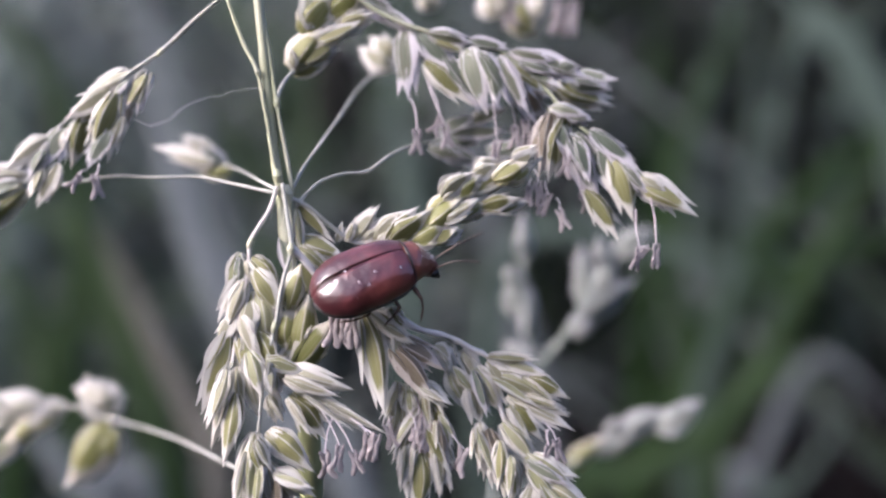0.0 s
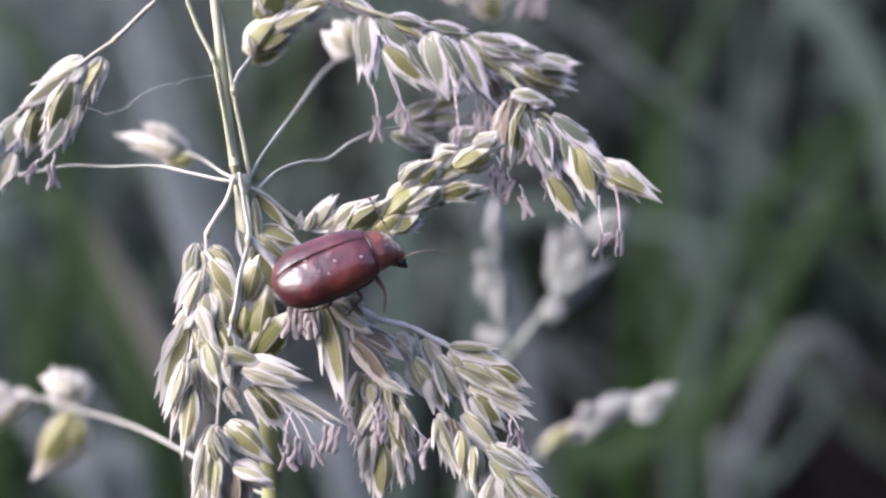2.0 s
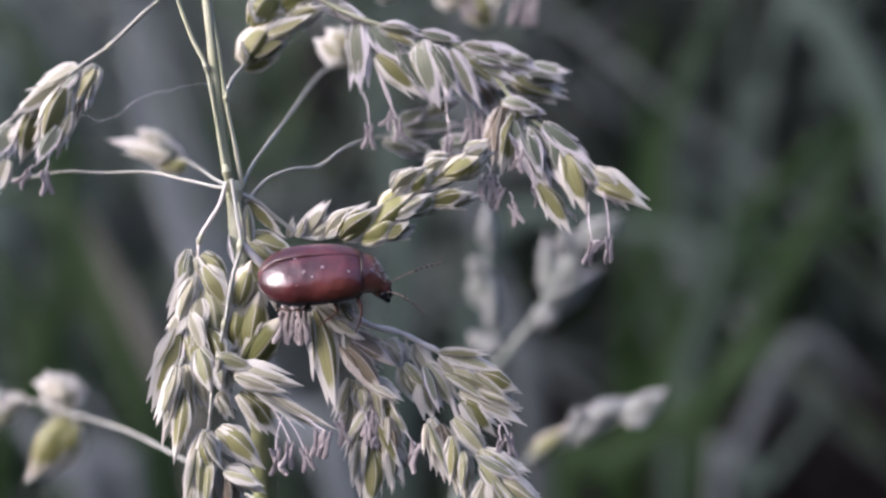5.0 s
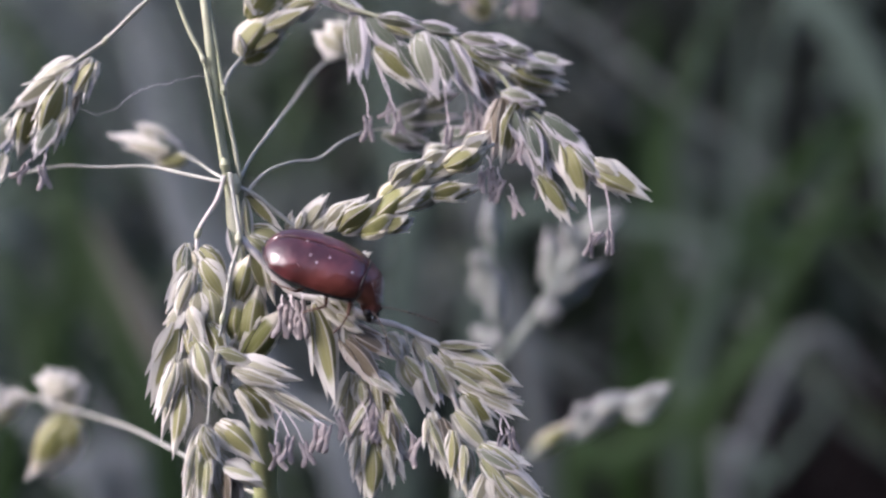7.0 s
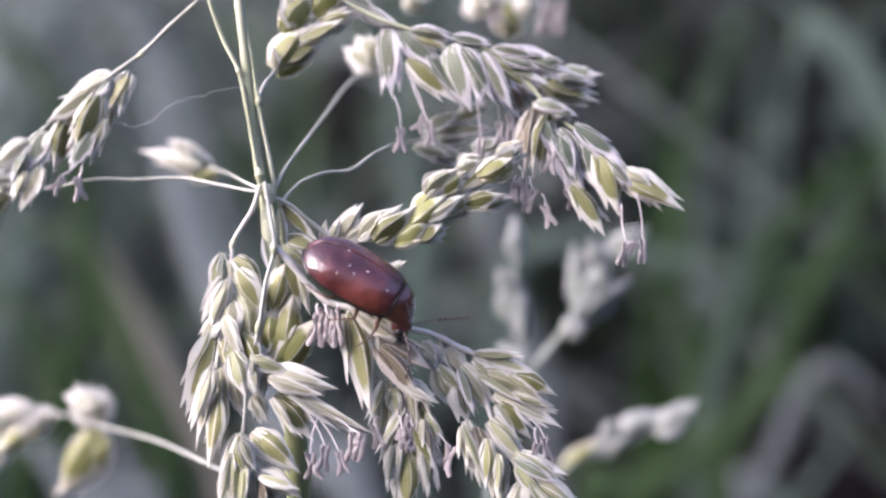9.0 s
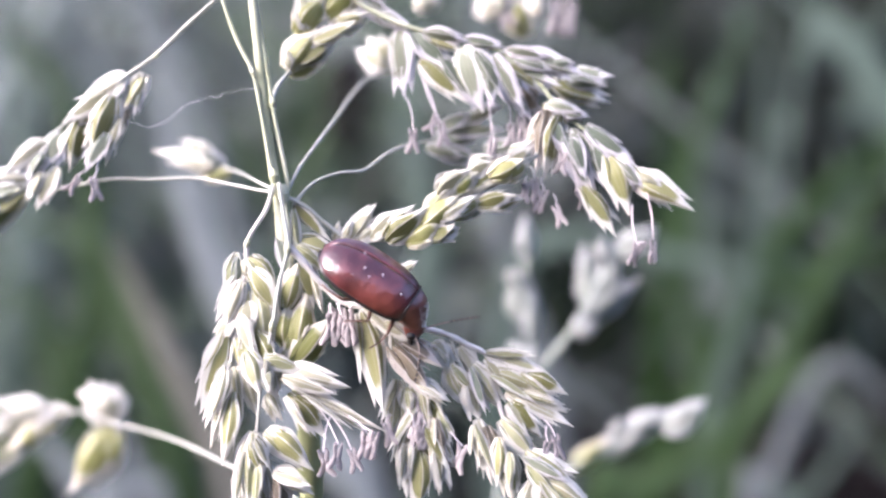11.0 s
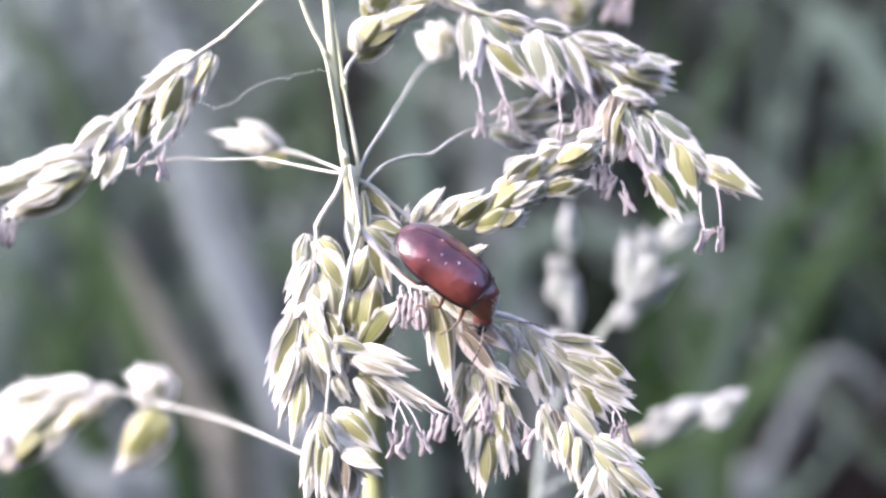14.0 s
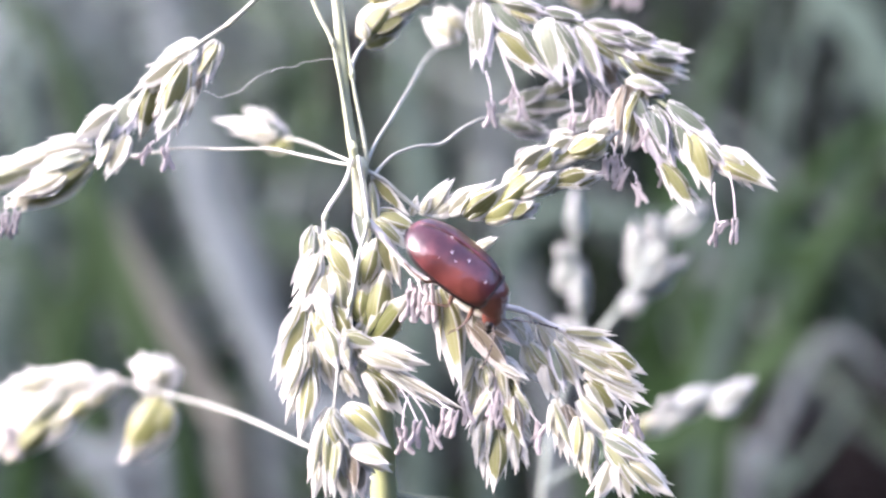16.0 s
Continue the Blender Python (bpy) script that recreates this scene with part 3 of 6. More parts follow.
strand(grass_panicle, "branch", BRANCH, 0.12, (-9.09, 66.08, 7.86), (-9.27, 66.5, 8.3), (-9.16, 68, 9.38), (-8.79, 69.2, 10.27), (-8.06, 69.61, 11.75), (-7.07, 69.61, 13.24), tip=0.8)
strand(grass_panicle, "branch", BRANCH, 0.1, (-8.34, 66.08, 3.32), (-7.92, 67.1, 4.49), (-7.23, 68.6, 5.83), (-6.33, 72.58, 8.02), (-5.2, 77.3, 10.74), (-3.53, 79.05, 12.22), tip=0.8)
strand(grass_panicle, "branch", BRANCH, 0.1, (-8.12, 66.08, 2.38), (-7.53, 66.44, 3.18), (-6.78, 66.8, 3.83), (-5.58, 67.58, 4.29), (-4.35, 68.36, 4.47), (-3.09, 69.2, 5.45), (-1.81, 70.55, 6.13), (-0.31, 71.9, 6.51), tip=0.8)
strand(grass_panicle, "branch", BRANCH, 0.13, (-8.41, 65.9, 2.84), (-7.41, 66.2, 2.29), (-6.28, 66.56, 1.29), (-4.89, 66.98, 0.35), (-2.99, 67.1, 0.67), (-0.76, 67.16, 1.15), (1.47, 67.34, 2.42), (3.72, 67.52, 3.87), (5.65, 67.7, 5.17), tip=0.8)
strand(grass_panicle, "branch", STEM, 0.15, (-8.44, 67.4, 16.98), (-5.99, 68.6, 15.65), (-4.4, 69.2, 14.21), (-2.6, 69.2, 13.22), (-0.46, 69.2, 12.5), (1.84, 69.08, 11.89), (3.81, 69.2, 11.25), (5.78, 69.2, 9.55), (7.06, 68.9, 7.87), (8.33, 68.6, 6.71), (9.91, 68.3, 5.38), (11.48, 68, 4.06), tip=0.6)
strand(grass_panicle, "branch", RACHIS, 0.13, (-9.14, 65.6, 3.46), (-9.52, 65.6, 2.21), (-10.15, 65.6, 1.21), (-10.62, 65.6, 0.34), (-10.7, 65.6, -0.9), (-11.01, 65.54, -2.76), (-11.29, 65.36, -4.62), (-11.5, 65.12, -6.3), (-11.38, 65, -7.68), tip=0.8)
strand(grass_panicle, "branch", BRANCH, 0.12, (-8.81, 65.36, 3.6), (-8.53, 65.12, 1.89), (-8.29, 65, 0.03), (-8.73, 64.8, -1.81), (-9.12, 64.7, -4.2), (-9.67, 64.5, -6.7), (-9.9, 64.4, -8.98), (-10.07, 64.5, -10.68), tip=0.8)
strand(grass_panicle, "branch", STEM, 0.1, (-8.61, 65.78, 3), (-8.36, 65.78, 1.28), (-8.25, 65.9, -0.28), (-7.97, 66.2, -2.48), (-8.18, 66.56, -5.02), (-8.41, 66.68, -6.29), tip=0.8)
strand(grass_panicle, "branch", RACHIS, 0.2, (-8.3, 65.05, 0.1), (-7.5, 65.3, -0.75), (-6.6, 65.4, -1.9), (-5.25, 65.45, -3.05), (-2.92, 65.48, -3.5), (-1.37, 65.3, -4.37), (0.19, 65.48, -4.79), (1.37, 65.72, -5.39), (2.69, 65.9, -6.22), (3.01, 66.08, -8.12), (3.62, 65.96, -9.98), (4.71, 65.78, -11.83), (5.48, 65.6, -13.1), tip=0.7, wobble=0.32)
strand(grass_panicle, "branch", BRANCH, 0.1, (-2.61, 65.6, -3.71), (-2.16, 65.96, -5.61), (-1.94, 66.08, -7.8), (-1.53, 66.02, -9.99), (-1.31, 65.84, -11.84), tip=0.8)
strand(grass_panicle, "branch", BRANCH, 0.09, (0.5, 65.6, -4.89), (0.97, 65.84, -6.22), (1.75, 66.08, -8.12), (2.22, 65.9, -9.97), tip=0.8)
strand(grass_panicle, "branch", BRANCH, 0.12, (-7.52, 68.3, -14.87), (-10.07, 69.88, -13.89), (-12.53, 72.58, -13.39), (-18.37, 80, -12.56), (-24.23, 86, -12.2), (-28.14, 88, -11.56), (-31.65, 88.5, -12.34), (-36.48, 89, -13.89), tip=0.75)
strand(grass_panicle, "branch", STEM, 0.16, (-7.55, 68.6, -15.1), (-6.4, 73.25, -16.64), (-3.88, 78.65, -18.24), (0.64, 84, -20.28), tip=0.8)
strand(grass_panicle, "branch", BRANCH, 0.12, (-4.73, 69.2, 16.44), (-0.91, 80, 18.25), (3.03, 84, 18.17), (5.89, 85, 18.27), (9.31, 85, 18.59), tip=0.8)
strand(grass_panicle, "branch", BRANCH, 0.08, (-23.76, 86.5, -13.29), (-24.13, 86.5, -12.47), (-24.23, 86, -12.12), tip=0.8)
sp = spikelet(grass_panicle, (-17.03, 68.78, 10.31), (-19.22, 68.78, 6.89))
floret(sp, "o", 1.16, 11, (-17.06, 68.89, 10.32), (-18.47, 68.77, 7.8))
floret(sp, "w", 1.32, 16, (-18.19, 68.95, 10.27), (-20.98, 68.86, 8.66))
floret(sp, "w", 1.16, 5, (-19.19, 68.67, 9.22), (-21.88, 68.65, 7.43))
floret(sp, "b", 0.85, 0, (-18.27, 69.02, 8.71), (-18.7, 68.89, 6.41))
floret(sp, "o", 1.55, -18, (-18.72, 68.52, 8.97), (-20.27, 68.49, 5.29))
floret(sp, "w", 1.01, 20, (-18.51, 68.59, 7.68), (-19.38, 68.56, 4.91))
floret(sp, "g", 1.08, 8, (-19.11, 68.38, 6.84), (-20.52, 68.44, 4.41))
floret(sp, "g", 0.73, 19, (-17.17, 68.87, 10.07), (-17.79, 68.85, 7.64))
floret(sp, "g", 0.82, 51, (-18.07, 68.87, 9.95), (-19.62, 68.71, 8.31))
floret(sp, "w", 0.73, -35, (-19.34, 68.87, 8.94), (-21.32, 68.95, 7))
floret(sp, "o", 0.97, 15, (-18.89, 68.87, 8.95), (-20.82, 68.66, 5.89))
floret(sp, "g", 0.63, 1, (-18.65, 68.87, 7.5), (-19.57, 68.8, 5.43))
floret(sp, "g", 0.68, 10, (-19.16, 68.87, 6.63), (-20.59, 68.89, 5.23))
anther(sp, 1.26, -10, (-19.78, 68.48, 4.9), (-19.95, 68.25, 4.18))
anther(sp, 1.01, 40, (-20.59, 68.48, 4.58), (-20.8, 68.33, 4.18))
sp = spikelet(grass_panicle, (-20.71, 69.08, 7.8), (-23.26, 69.08, 4.78))
floret(sp, "o", 1.4, -28, (-20.74, 69.19, 7.81), (-21.63, 69.19, 4.57))
floret(sp, "g", 1.48, 11, (-21.87, 69.21, 7), (-23, 68.86, 4.68))
floret(sp, "w", 1.17, 20, (-22.24, 68.98, 4.94), (-23.52, 69.08, 2.33))
floret(sp, "w", 1.4, 1, (-22.85, 68.91, 6.38), (-25.32, 68.77, 4.53))
floret(sp, "g", 1.01, 5, (-23.04, 68.81, 5.97), (-24, 68.74, 3.95))
floret(sp, "w", 0.86, 9, (-23.18, 68.83, 4.76), (-23.96, 68.82, 2.9))
floret(sp, "w", 0.93, 58, (-21.9, 69.17, 7), (-22.64, 69.17, 5.01))
floret(sp, "w", 0.73, 1, (-22.27, 69.17, 4.74), (-23.65, 69.01, 2.63))
floret(sp, "w", 0.88, -7, (-22.99, 69.17, 6.36), (-25.26, 69, 5.02))
floret(sp, "g", 0.54, 20, (-23.14, 69.17, 4.63), (-23.98, 69.27, 3.36))
sp = spikelet(grass_panicle, (-24.93, 72.44, 4.24), (-29.43, 72.71, 2.34))
floret(sp, "y", 2.0, -19, (-25.28, 72.03, 3.6), (-30.65, 72.3, 0.78))
floret(sp, "w", 1.6, -2, (-25.2, 72.3, 4.48), (-28.98, 72.17, 3.89))
floret(sp, "g", 1.35, 12, (-25.55, 71.9, 3.98), (-29.33, 71.77, 2.62))
floret(sp, "w", 1.5, 20, (-27.53, 72.17, 4.09), (-31.42, 72.17, 3.11))
floret(sp, "w", 1.5, 26, (-26.59, 71.63, 2.91), (-30.28, 71.63, 1.46))
floret(sp, "p", 1.3, -14, (-28.74, 71.77, 3.01), (-32.22, 71.63, 1.84))
floret(sp, "w", 0.8, 45, (-25.9, 72.44, 4.38), (-28.15, 72.58, 3.6))
floret(sp, "w", 0.9, 51, (-27.26, 72.44, 2.53), (-29.78, 72.3, 2.14))
floret(sp, "w", 1.3, 8, (-29.68, 72.3, 3.6), (-33.26, 72.17, 2.33))
anther(sp, 1.34, 0, (-30.28, 71.63, 1.46), (-30.01, 70.95, 0.39))
anther(sp, 1.2, 14, (-29.7, 71.63, 1.26), (-29.35, 71.09, 0.48))
sp = spikelet(grass_panicle, (-14.6, 79.73, 5.64), (-15.28, 79.73, 5.78))
floret(sp, "w", 1.66, 22, (-14.65, 80.02, 5.66), (-19.62, 79.88, 6.97))
floret(sp, "w", 1.28, 14, (-14.94, 79.49, 5.92), (-17.52, 79.26, 7.56))
floret(sp, "g", 1.06, 7, (-14.43, 79.62, 5.44), (-16.46, 79.04, 7.16))
floret(sp, "y", 0.98, 3, (-14.13, 79.22, 5.19), (-16.32, 79.61, 4.94))
floret(sp, "w", 0.98, 17, (-15.15, 79.04, 5.73), (-18.6, 79.39, 6.52))
sp = spikelet(grass_panicle, (-8.78, 69.61, 10.27), (-8.71, 69.61, 10.53))
floret(sp, "y", 1.23, 13, (-8.81, 69.81, 10.3), (-6.52, 70.1, 11.61))
floret(sp, "y", 1.57, 2, (-9.01, 69.79, 10.56), (-6.97, 69.27, 12.98))
floret(sp, "o", 1.09, 14, (-8.44, 69.48, 10.84), (-5.78, 69.16, 12.24))
floret(sp, "y", 1.98, 4, (-8.21, 69.47, 12.49), (-6.33, 69.48, 14.87))
floret(sp, "o", 1.09, -6, (-7.35, 69.16, 12.1), (-4.65, 69.03, 13.26))
floret(sp, "w", 1.09, 25, (-7.73, 69.1, 12.75), (-8.02, 69.24, 15.3))
floret(sp, "w", 0.61, -17, (-8.66, 69.11, 10.46), (-8.9, 69.02, 11.82))
sp = spikelet(grass_panicle, (-6.74, 69.61, 13.57), (-7.07, 69.61, 14.73))
floret(sp, "y", 1.5, -5, (-6.75, 69.79, 13.6), (-4.4, 69.36, 15.33))
floret(sp, "o", 1.16, 5, (-6.08, 69.62, 12.84), (-3.9, 69.04, 13.78))
floret(sp, "y", 1.37, -5, (-7.04, 69.42, 14.69), (-6.03, 69.09, 16.75))
sp = spikelet(grass_panicle, (-3.45, 79.05, 12.11), (-3.53, 79.05, 11.73))
floret(sp, "w", 1.87, 16, (-3.44, 78.84, 12.08), (-5.69, 78.99, 13.46))
floret(sp, "w", 1.65, -2, (-2.91, 78.69, 12.58), (-4.94, 78.91, 14.19))
floret(sp, "w", 1.27, 9, (-3.5, 78.66, 11.68), (-4.34, 78.89, 14.18))
sp = spikelet(grass_panicle, (-0.41, 72.3, 6.48), (-0.31, 72.3, 7.17))
floret(sp, "g", 1.12, -9, (-0.41, 72.72, 6.52), (3.03, 72.72, 7))
floret(sp, "g", 1.12, 12, (-0.2, 72.36, 6.01), (2.69, 72.78, 5.35))
floret(sp, "g", 0.91, -16, (0.54, 72.13, 7.01), (4.13, 71.98, 7.13))
floret(sp, "g", 0.84, 13, (-0.88, 71.94, 6.11), (1.64, 72.14, 5.37))
floret(sp, "g", 1.05, -17, (2.59, 71.97, 5.91), (5.44, 71.17, 6.45))
floret(sp, "g", 0.91, 2, (1.57, 71.94, 7.72), (3.91, 71.12, 8.47))
floret(sp, "g", 0.91, -20, (-0.3, 71.35, 7.08), (2.24, 71.79, 8.21))
sp = spikelet(grass_panicle, (-5.15, 66.98, 0.41), (-3.05, 66.98, 0.35))
floret(sp, "w", 1.01, 2, (-5.16, 67.03, 0.41), (-3.52, 66.77, 2.51))
floret(sp, "w", 0.93, 1, (-4.58, 66.98, 0.41), (-2.92, 66.99, 1.36))
floret(sp, "w", 0.46, -24, (-5.97, 66.95, 0.41), (-5.63, 66.7, 1.61))
floret(sp, "w", 0.5, -5, (-5.45, 66.74, 0.41), (-4.91, 66.69, 1.68))
floret(sp, "w", 0.6, 10, (-2.4, 66.3, -1.5), (-1.15, 66.2, -0.75))
floret(sp, "w", 1.24, -11, (-3.93, 66.84, 0.51), (-1.65, 66.83, 2.32))
floret(sp, "o", 1.47, 16, (-3.04, 66.75, 0.34), (-0.5, 66.51, 2.31))
sp = spikelet(grass_panicle, (-2.16, 66.98, 0.16), (-0.25, 66.98, 2.82))
floret(sp, "y", 1.50, -26, (-2, 67.05, 0.26), (0.41, 66.87, 1.65))
floret(sp, "w", 1.30, 26, (-1.23, 67.31, 0.35), (0.78, 67.16, 1.51))
floret(sp, "y", 1.43, -10, (-1.28, 66.97, 0.99), (1.22, 66.81, 3.02))
floret(sp, "y", 1.24, 10, (-0.9, 67.23, 1.75), (1.19, 67.1, 3.44))
floret(sp, "o", 1.07, 9, (-0.71, 66.83, 0.47), (0.88, 66.72, 1.27))
floret(sp, "o", 0.93, -9, (-0.13, 67.11, 0.43), (1.2, 67.02, 1.09))
floret(sp, "w", 1.28, -20, (-0.33, 66.79, 1.58), (2.17, 66.84, 2.88))
floret(sp, "w", 1.11, 20, (0.06, 67.11, 2.18), (2.14, 67.15, 3.26))
floret(sp, "w", 1.28, 13, (-0.12, 66.72, 2.92), (1.91, 66.61, 4.35))
floret(sp, "y", 1.11, -13, (0.56, 67, 3.02), (2.25, 66.91, 4.21))
sp = spikelet(grass_panicle, (0.45, 67.28, 1.69), (3.71, 67.28, 4.5))
floret(sp, "y", 1.08, -18, (0.59, 67.41, 1.77), (2.57, 67.33, 2.73))
floret(sp, "w", 0.94, 18, (1.26, 67.69, 1.76), (2.91, 67.62, 2.56))
floret(sp, "y", 1.36, -16, (1.24, 67.4, 3.07), (3.55, 67.28, 4.46))
floret(sp, "y", 1.18, 16, (1.59, 67.67, 3.69), (3.5, 67.57, 4.85))
floret(sp, "o", 1.00, -6, (1.91, 67.29, 2.25), (4.53, 67.21, 2.89))
floret(sp, "o", 0.87, 6, (2.72, 67.58, 2.17), (4.9, 67.5, 2.71))
floret(sp, "w", 1.08, -4, (1.58, 67.06, 3.97), (3.24, 67.07, 4.77))
floret(sp, "w", 0.94, 4, (1.78, 67.36, 4.45), (3.16, 67.37, 5.12))
floret(sp, "y", 1.29, 11, (2.82, 67.06, 3.86), (4.88, 66.89, 4.92))
floret(sp, "y", 1.12, -11, (3.51, 67.32, 3.88), (5.23, 67.18, 4.77))
floret(sp, "w", 0.93, 28, (3.8, 67.05, 4.56), (5.39, 66.84, 5.56))
floret(sp, "o", 0.81, -28, (3.98, 67.3, 5.09), (5.31, 67.12, 5.92))
sp = spikelet(grass_panicle, (-4.76, 69.61, 14.83), (0.07, 69.61, 11.32))
floret(sp, "d", 1.08, -1, (-4.78, 70.09, 14.93), (-2.61, 69.62, 13.18))
floret(sp, "d", 0.86, 2, (-3.71, 69.9, 13.96), (-1.44, 69.31, 12.69))
floret(sp, "d", 1.58, 26, (-2.24, 69.69, 12.92), (-2.04, 69.36, 8.59))
floret(sp, "d", 1.36, -12, (-1.51, 69.42, 12.68), (0.91, 69.04, 10.06))
floret(sp, "o", 1.22, -12, (-1.05, 69.15, 10.92), (1.76, 68.97, 8.27))
floret(sp, "d", 1, -9, (0.07, 69.07, 11.24), (2.22, 68.87, 8))
floret(sp, "d", 0.74, 45, (-4.86, 69.81, 14.92), (-2.6, 69.61, 13.83))
floret(sp, "d", 0.59, 32, (-3.86, 69.81, 13.82), (-2.22, 70, 12.66))
floret(sp, "d", 1.08, 37, (-2.13, 69.81, 12.66), (-2.68, 69.42, 8.81))
floret(sp, "g", 0.93, 35, (-1.68, 69.81, 12.68), (-0.09, 69.89, 10.07))
floret(sp, "o", 0.84, -36, (-0.92, 69.81, 10.74), (1.63, 69.35, 8.92))
anther(sp, 1.3, 0, (-1.84, 69.08, 8.72), (-1.5, 68.88, 6.82))
anther(sp, 1.26, -8, (-0.95, 69.08, 9.86), (0.13, 68.93, 7.16))
anther(sp, 1.01, 30, (-0.79, 69.08, 9.53), (-0.13, 68.97, 7.56))
sp = spikelet(grass_panicle, (1.5, 68.78, 12.04), (2.15, 68.78, 11.38))
floret(sp, "d", 0.85, 12, (1.5, 68.93, 12.06), (3.96, 68.97, 11.55))
floret(sp, "d", 0.92, 25, (-0.85, 68.79, 12.43), (1.83, 68.65, 11.82))
floret(sp, "g", 1.77, 26, (1.37, 68.77, 11.59), (2.55, 68.82, 7.67))
floret(sp, "d", 0.99, 1, (2.67, 68.71, 11.27), (3.18, 68.33, 7.87))
floret(sp, "d", 0.99, 25, (3.18, 68.46, 11.08), (5.02, 68.59, 7.59))
floret(sp, "d", 0.92, 9, (2.14, 68.43, 11.33), (3.94, 68.5, 8.16))
floret(sp, "o", 0.63, 14, (-0.69, 68.87, 12.3), (1.52, 68.82, 11.24))
floret(sp, "o", 1.21, 32, (1.23, 68.87, 11.3), (2.49, 68.79, 8.62))
floret(sp, "g", 0.68, 45, (2.8, 68.87, 11.29), (2.62, 68.95, 8.88))
floret(sp, "d", 0.68, -8, (3.18, 68.87, 11.13), (5.52, 68.9, 8.66))
floret(sp, "d", 0.63, 13, (2.12, 68.87, 11.44), (3.66, 68.83, 9.28))
anther(sp, 1.34, 8, (2.86, 68.48, 10.76), (3.12, 68.39, 6.13))
sp = spikelet(grass_panicle, (3.64, 69.08, 11.24), (3.96, 69.08, 11.44))
floret(sp, "g", 1.21, 28, (3.64, 69.25, 11.27), (7.12, 68.86, 9.18))
floret(sp, "o", 1.28, -23, (3.8, 69.07, 10.72), (6.16, 69.06, 8.94))
floret(sp, "d", 1.14, 3, (4.78, 69, 11.36), (8.64, 69, 9.85))
floret(sp, "d", 0.85, -25, (4.44, 68.87, 10.88), (6.78, 68.74, 10.07))
floret(sp, "g", 0.64, 8, (6.57, 68.89, 10.49), (8.03, 68.76, 10.54))
floret(sp, "d", 0.71, 7, (3.95, 68.79, 11.39), (6.53, 68.54, 10.83))
floret(sp, "d", 0.83, 50, (3.64, 69.17, 11.27), (6.9, 69.07, 9.97))
floret(sp, "d", 0.88, -49, (3.76, 69.17, 10.57), (5.57, 69.24, 9.56))
floret(sp, "g", 0.78, -57, (4.79, 69.17, 11.32), (8, 69.12, 9.48))
floret(sp, "d", 0.59, 56, (4.56, 69.17, 10.7), (6.54, 69.16, 10.6))
floret(sp, "o", 0.49, 41, (3.91, 69.17, 11.28), (5.79, 69.07, 10.55))
sp = spikelet(grass_panicle, (7.34, 70.95, 10.2), (5.92, 70.95, 8.95))
floret(sp, "g", 1.38, -20, (7.38, 71.32, 10.25), (10.48, 70.83, 10.11))
floret(sp, "o", 1.38, -10, (6.75, 71.17, 9.82), (10.26, 70.73, 8.49))
floret(sp, "g", 0.95, 26, (7.58, 70.78, 9.77), (10.01, 70.1, 9.35))
floret(sp, "b", 1.38, 8, (4.88, 70.52, 9.33), (5.91, 70.06, 7.61))
floret(sp, "d", 0.95, -24, (3.87, 70.27, 9.77), (5.56, 69.73, 7.24))
floret(sp, "d", 1.02, -16, (5.86, 70.13, 8.85), (7.34, 70.02, 7.5))
floret(sp, "o", 0.95, -19, (6.88, 71.16, 9.64), (9.61, 71, 8.3))
floret(sp, "o", 0.65, -41, (7.75, 71.16, 9.54), (9.56, 71.06, 9.68))
floret(sp, "o", 0.95, 58, (4.77, 71.16, 9.13), (6, 71.2, 7.95))
floret(sp, "d", 0.65, 40, (3.9, 71.16, 9.57), (5.83, 71.13, 7.84))
floret(sp, "d", 0.7, 24, (5.84, 71.16, 9.04), (7.12, 70.74, 8.28))
anther(sp, 1.43, -5, (4.54, 70.28, 8.7), (4.84, 69.79, 7.58))
anther(sp, 1.43, 6, (5.37, 70.28, 8.37), (5.6, 70.25, 7.2))
anther(sp, 1.26, 0, (3.87, 70.28, 9.04), (4.24, 69.77, 7.15))
sp = spikelet(grass_panicle, (6.2, 68.48, 7.82), (6.2, 68.48, 8.15))
floret(sp, "b", 1.26, -9, (6.21, 68.49, 7.83), (5.55, 68.38, 4.12))
floret(sp, "o", 1.47, -24, (7.09, 68.52, 7.57), (5.98, 68.47, 3.76))
floret(sp, "d", 1.05, -18, (6.52, 68.44, 7.43), (7.36, 68.13, 5.14))
floret(sp, "d", 0.84, -15, (7.01, 68.4, 7.82), (8.68, 68.27, 7.36))
floret(sp, "g", 0.77, -1, (6.18, 68.26, 8.13), (8.32, 68.01, 7.62))
floret(sp, "b", 0.87, 12, (6.07, 68.57, 7.69), (4.86, 68.47, 4.96))
floret(sp, "o", 1.01, -29, (6.96, 68.57, 7.46), (6.49, 68.55, 4.02))
floret(sp, "d", 0.72, -36, (6.52, 68.57, 7.27), (7.5, 68.41, 5.34))
floret(sp, "d", 0.58, 9, (7.16, 68.57, 7.6), (8.38, 68.65, 7.09))
floret(sp, "o", 0.53, -6, (6.06, 68.57, 8.02), (7.71, 68.53, 8.07))
anther(sp, 1.18, 12, (7.31, 68.18, 5.53), (7.12, 67.96, 5.26))
anther(sp, 1.26, -10, (5.21, 68.18, 4.56), (5.42, 68.05, 3.75))
anther(sp, 1.26, 25, (5.86, 68.18, 3.92), (6.07, 68.08, 3.1))
anther(sp, 1.18, -20, (6.5, 68.18, 2.94), (6.65, 68.15, 2.23))
anther(sp, 1.09, 10, (5.04, 68.18, 3.98), (4.97, 67.93, 3.58))
anther(sp, 1.01, -30, (7.47, 68.18, 4.89), (7.87, 67.98, 3.1))
sp = spikelet(grass_panicle, (7.31, 68.18, 6.57), (7.63, 68.18, 6.18))
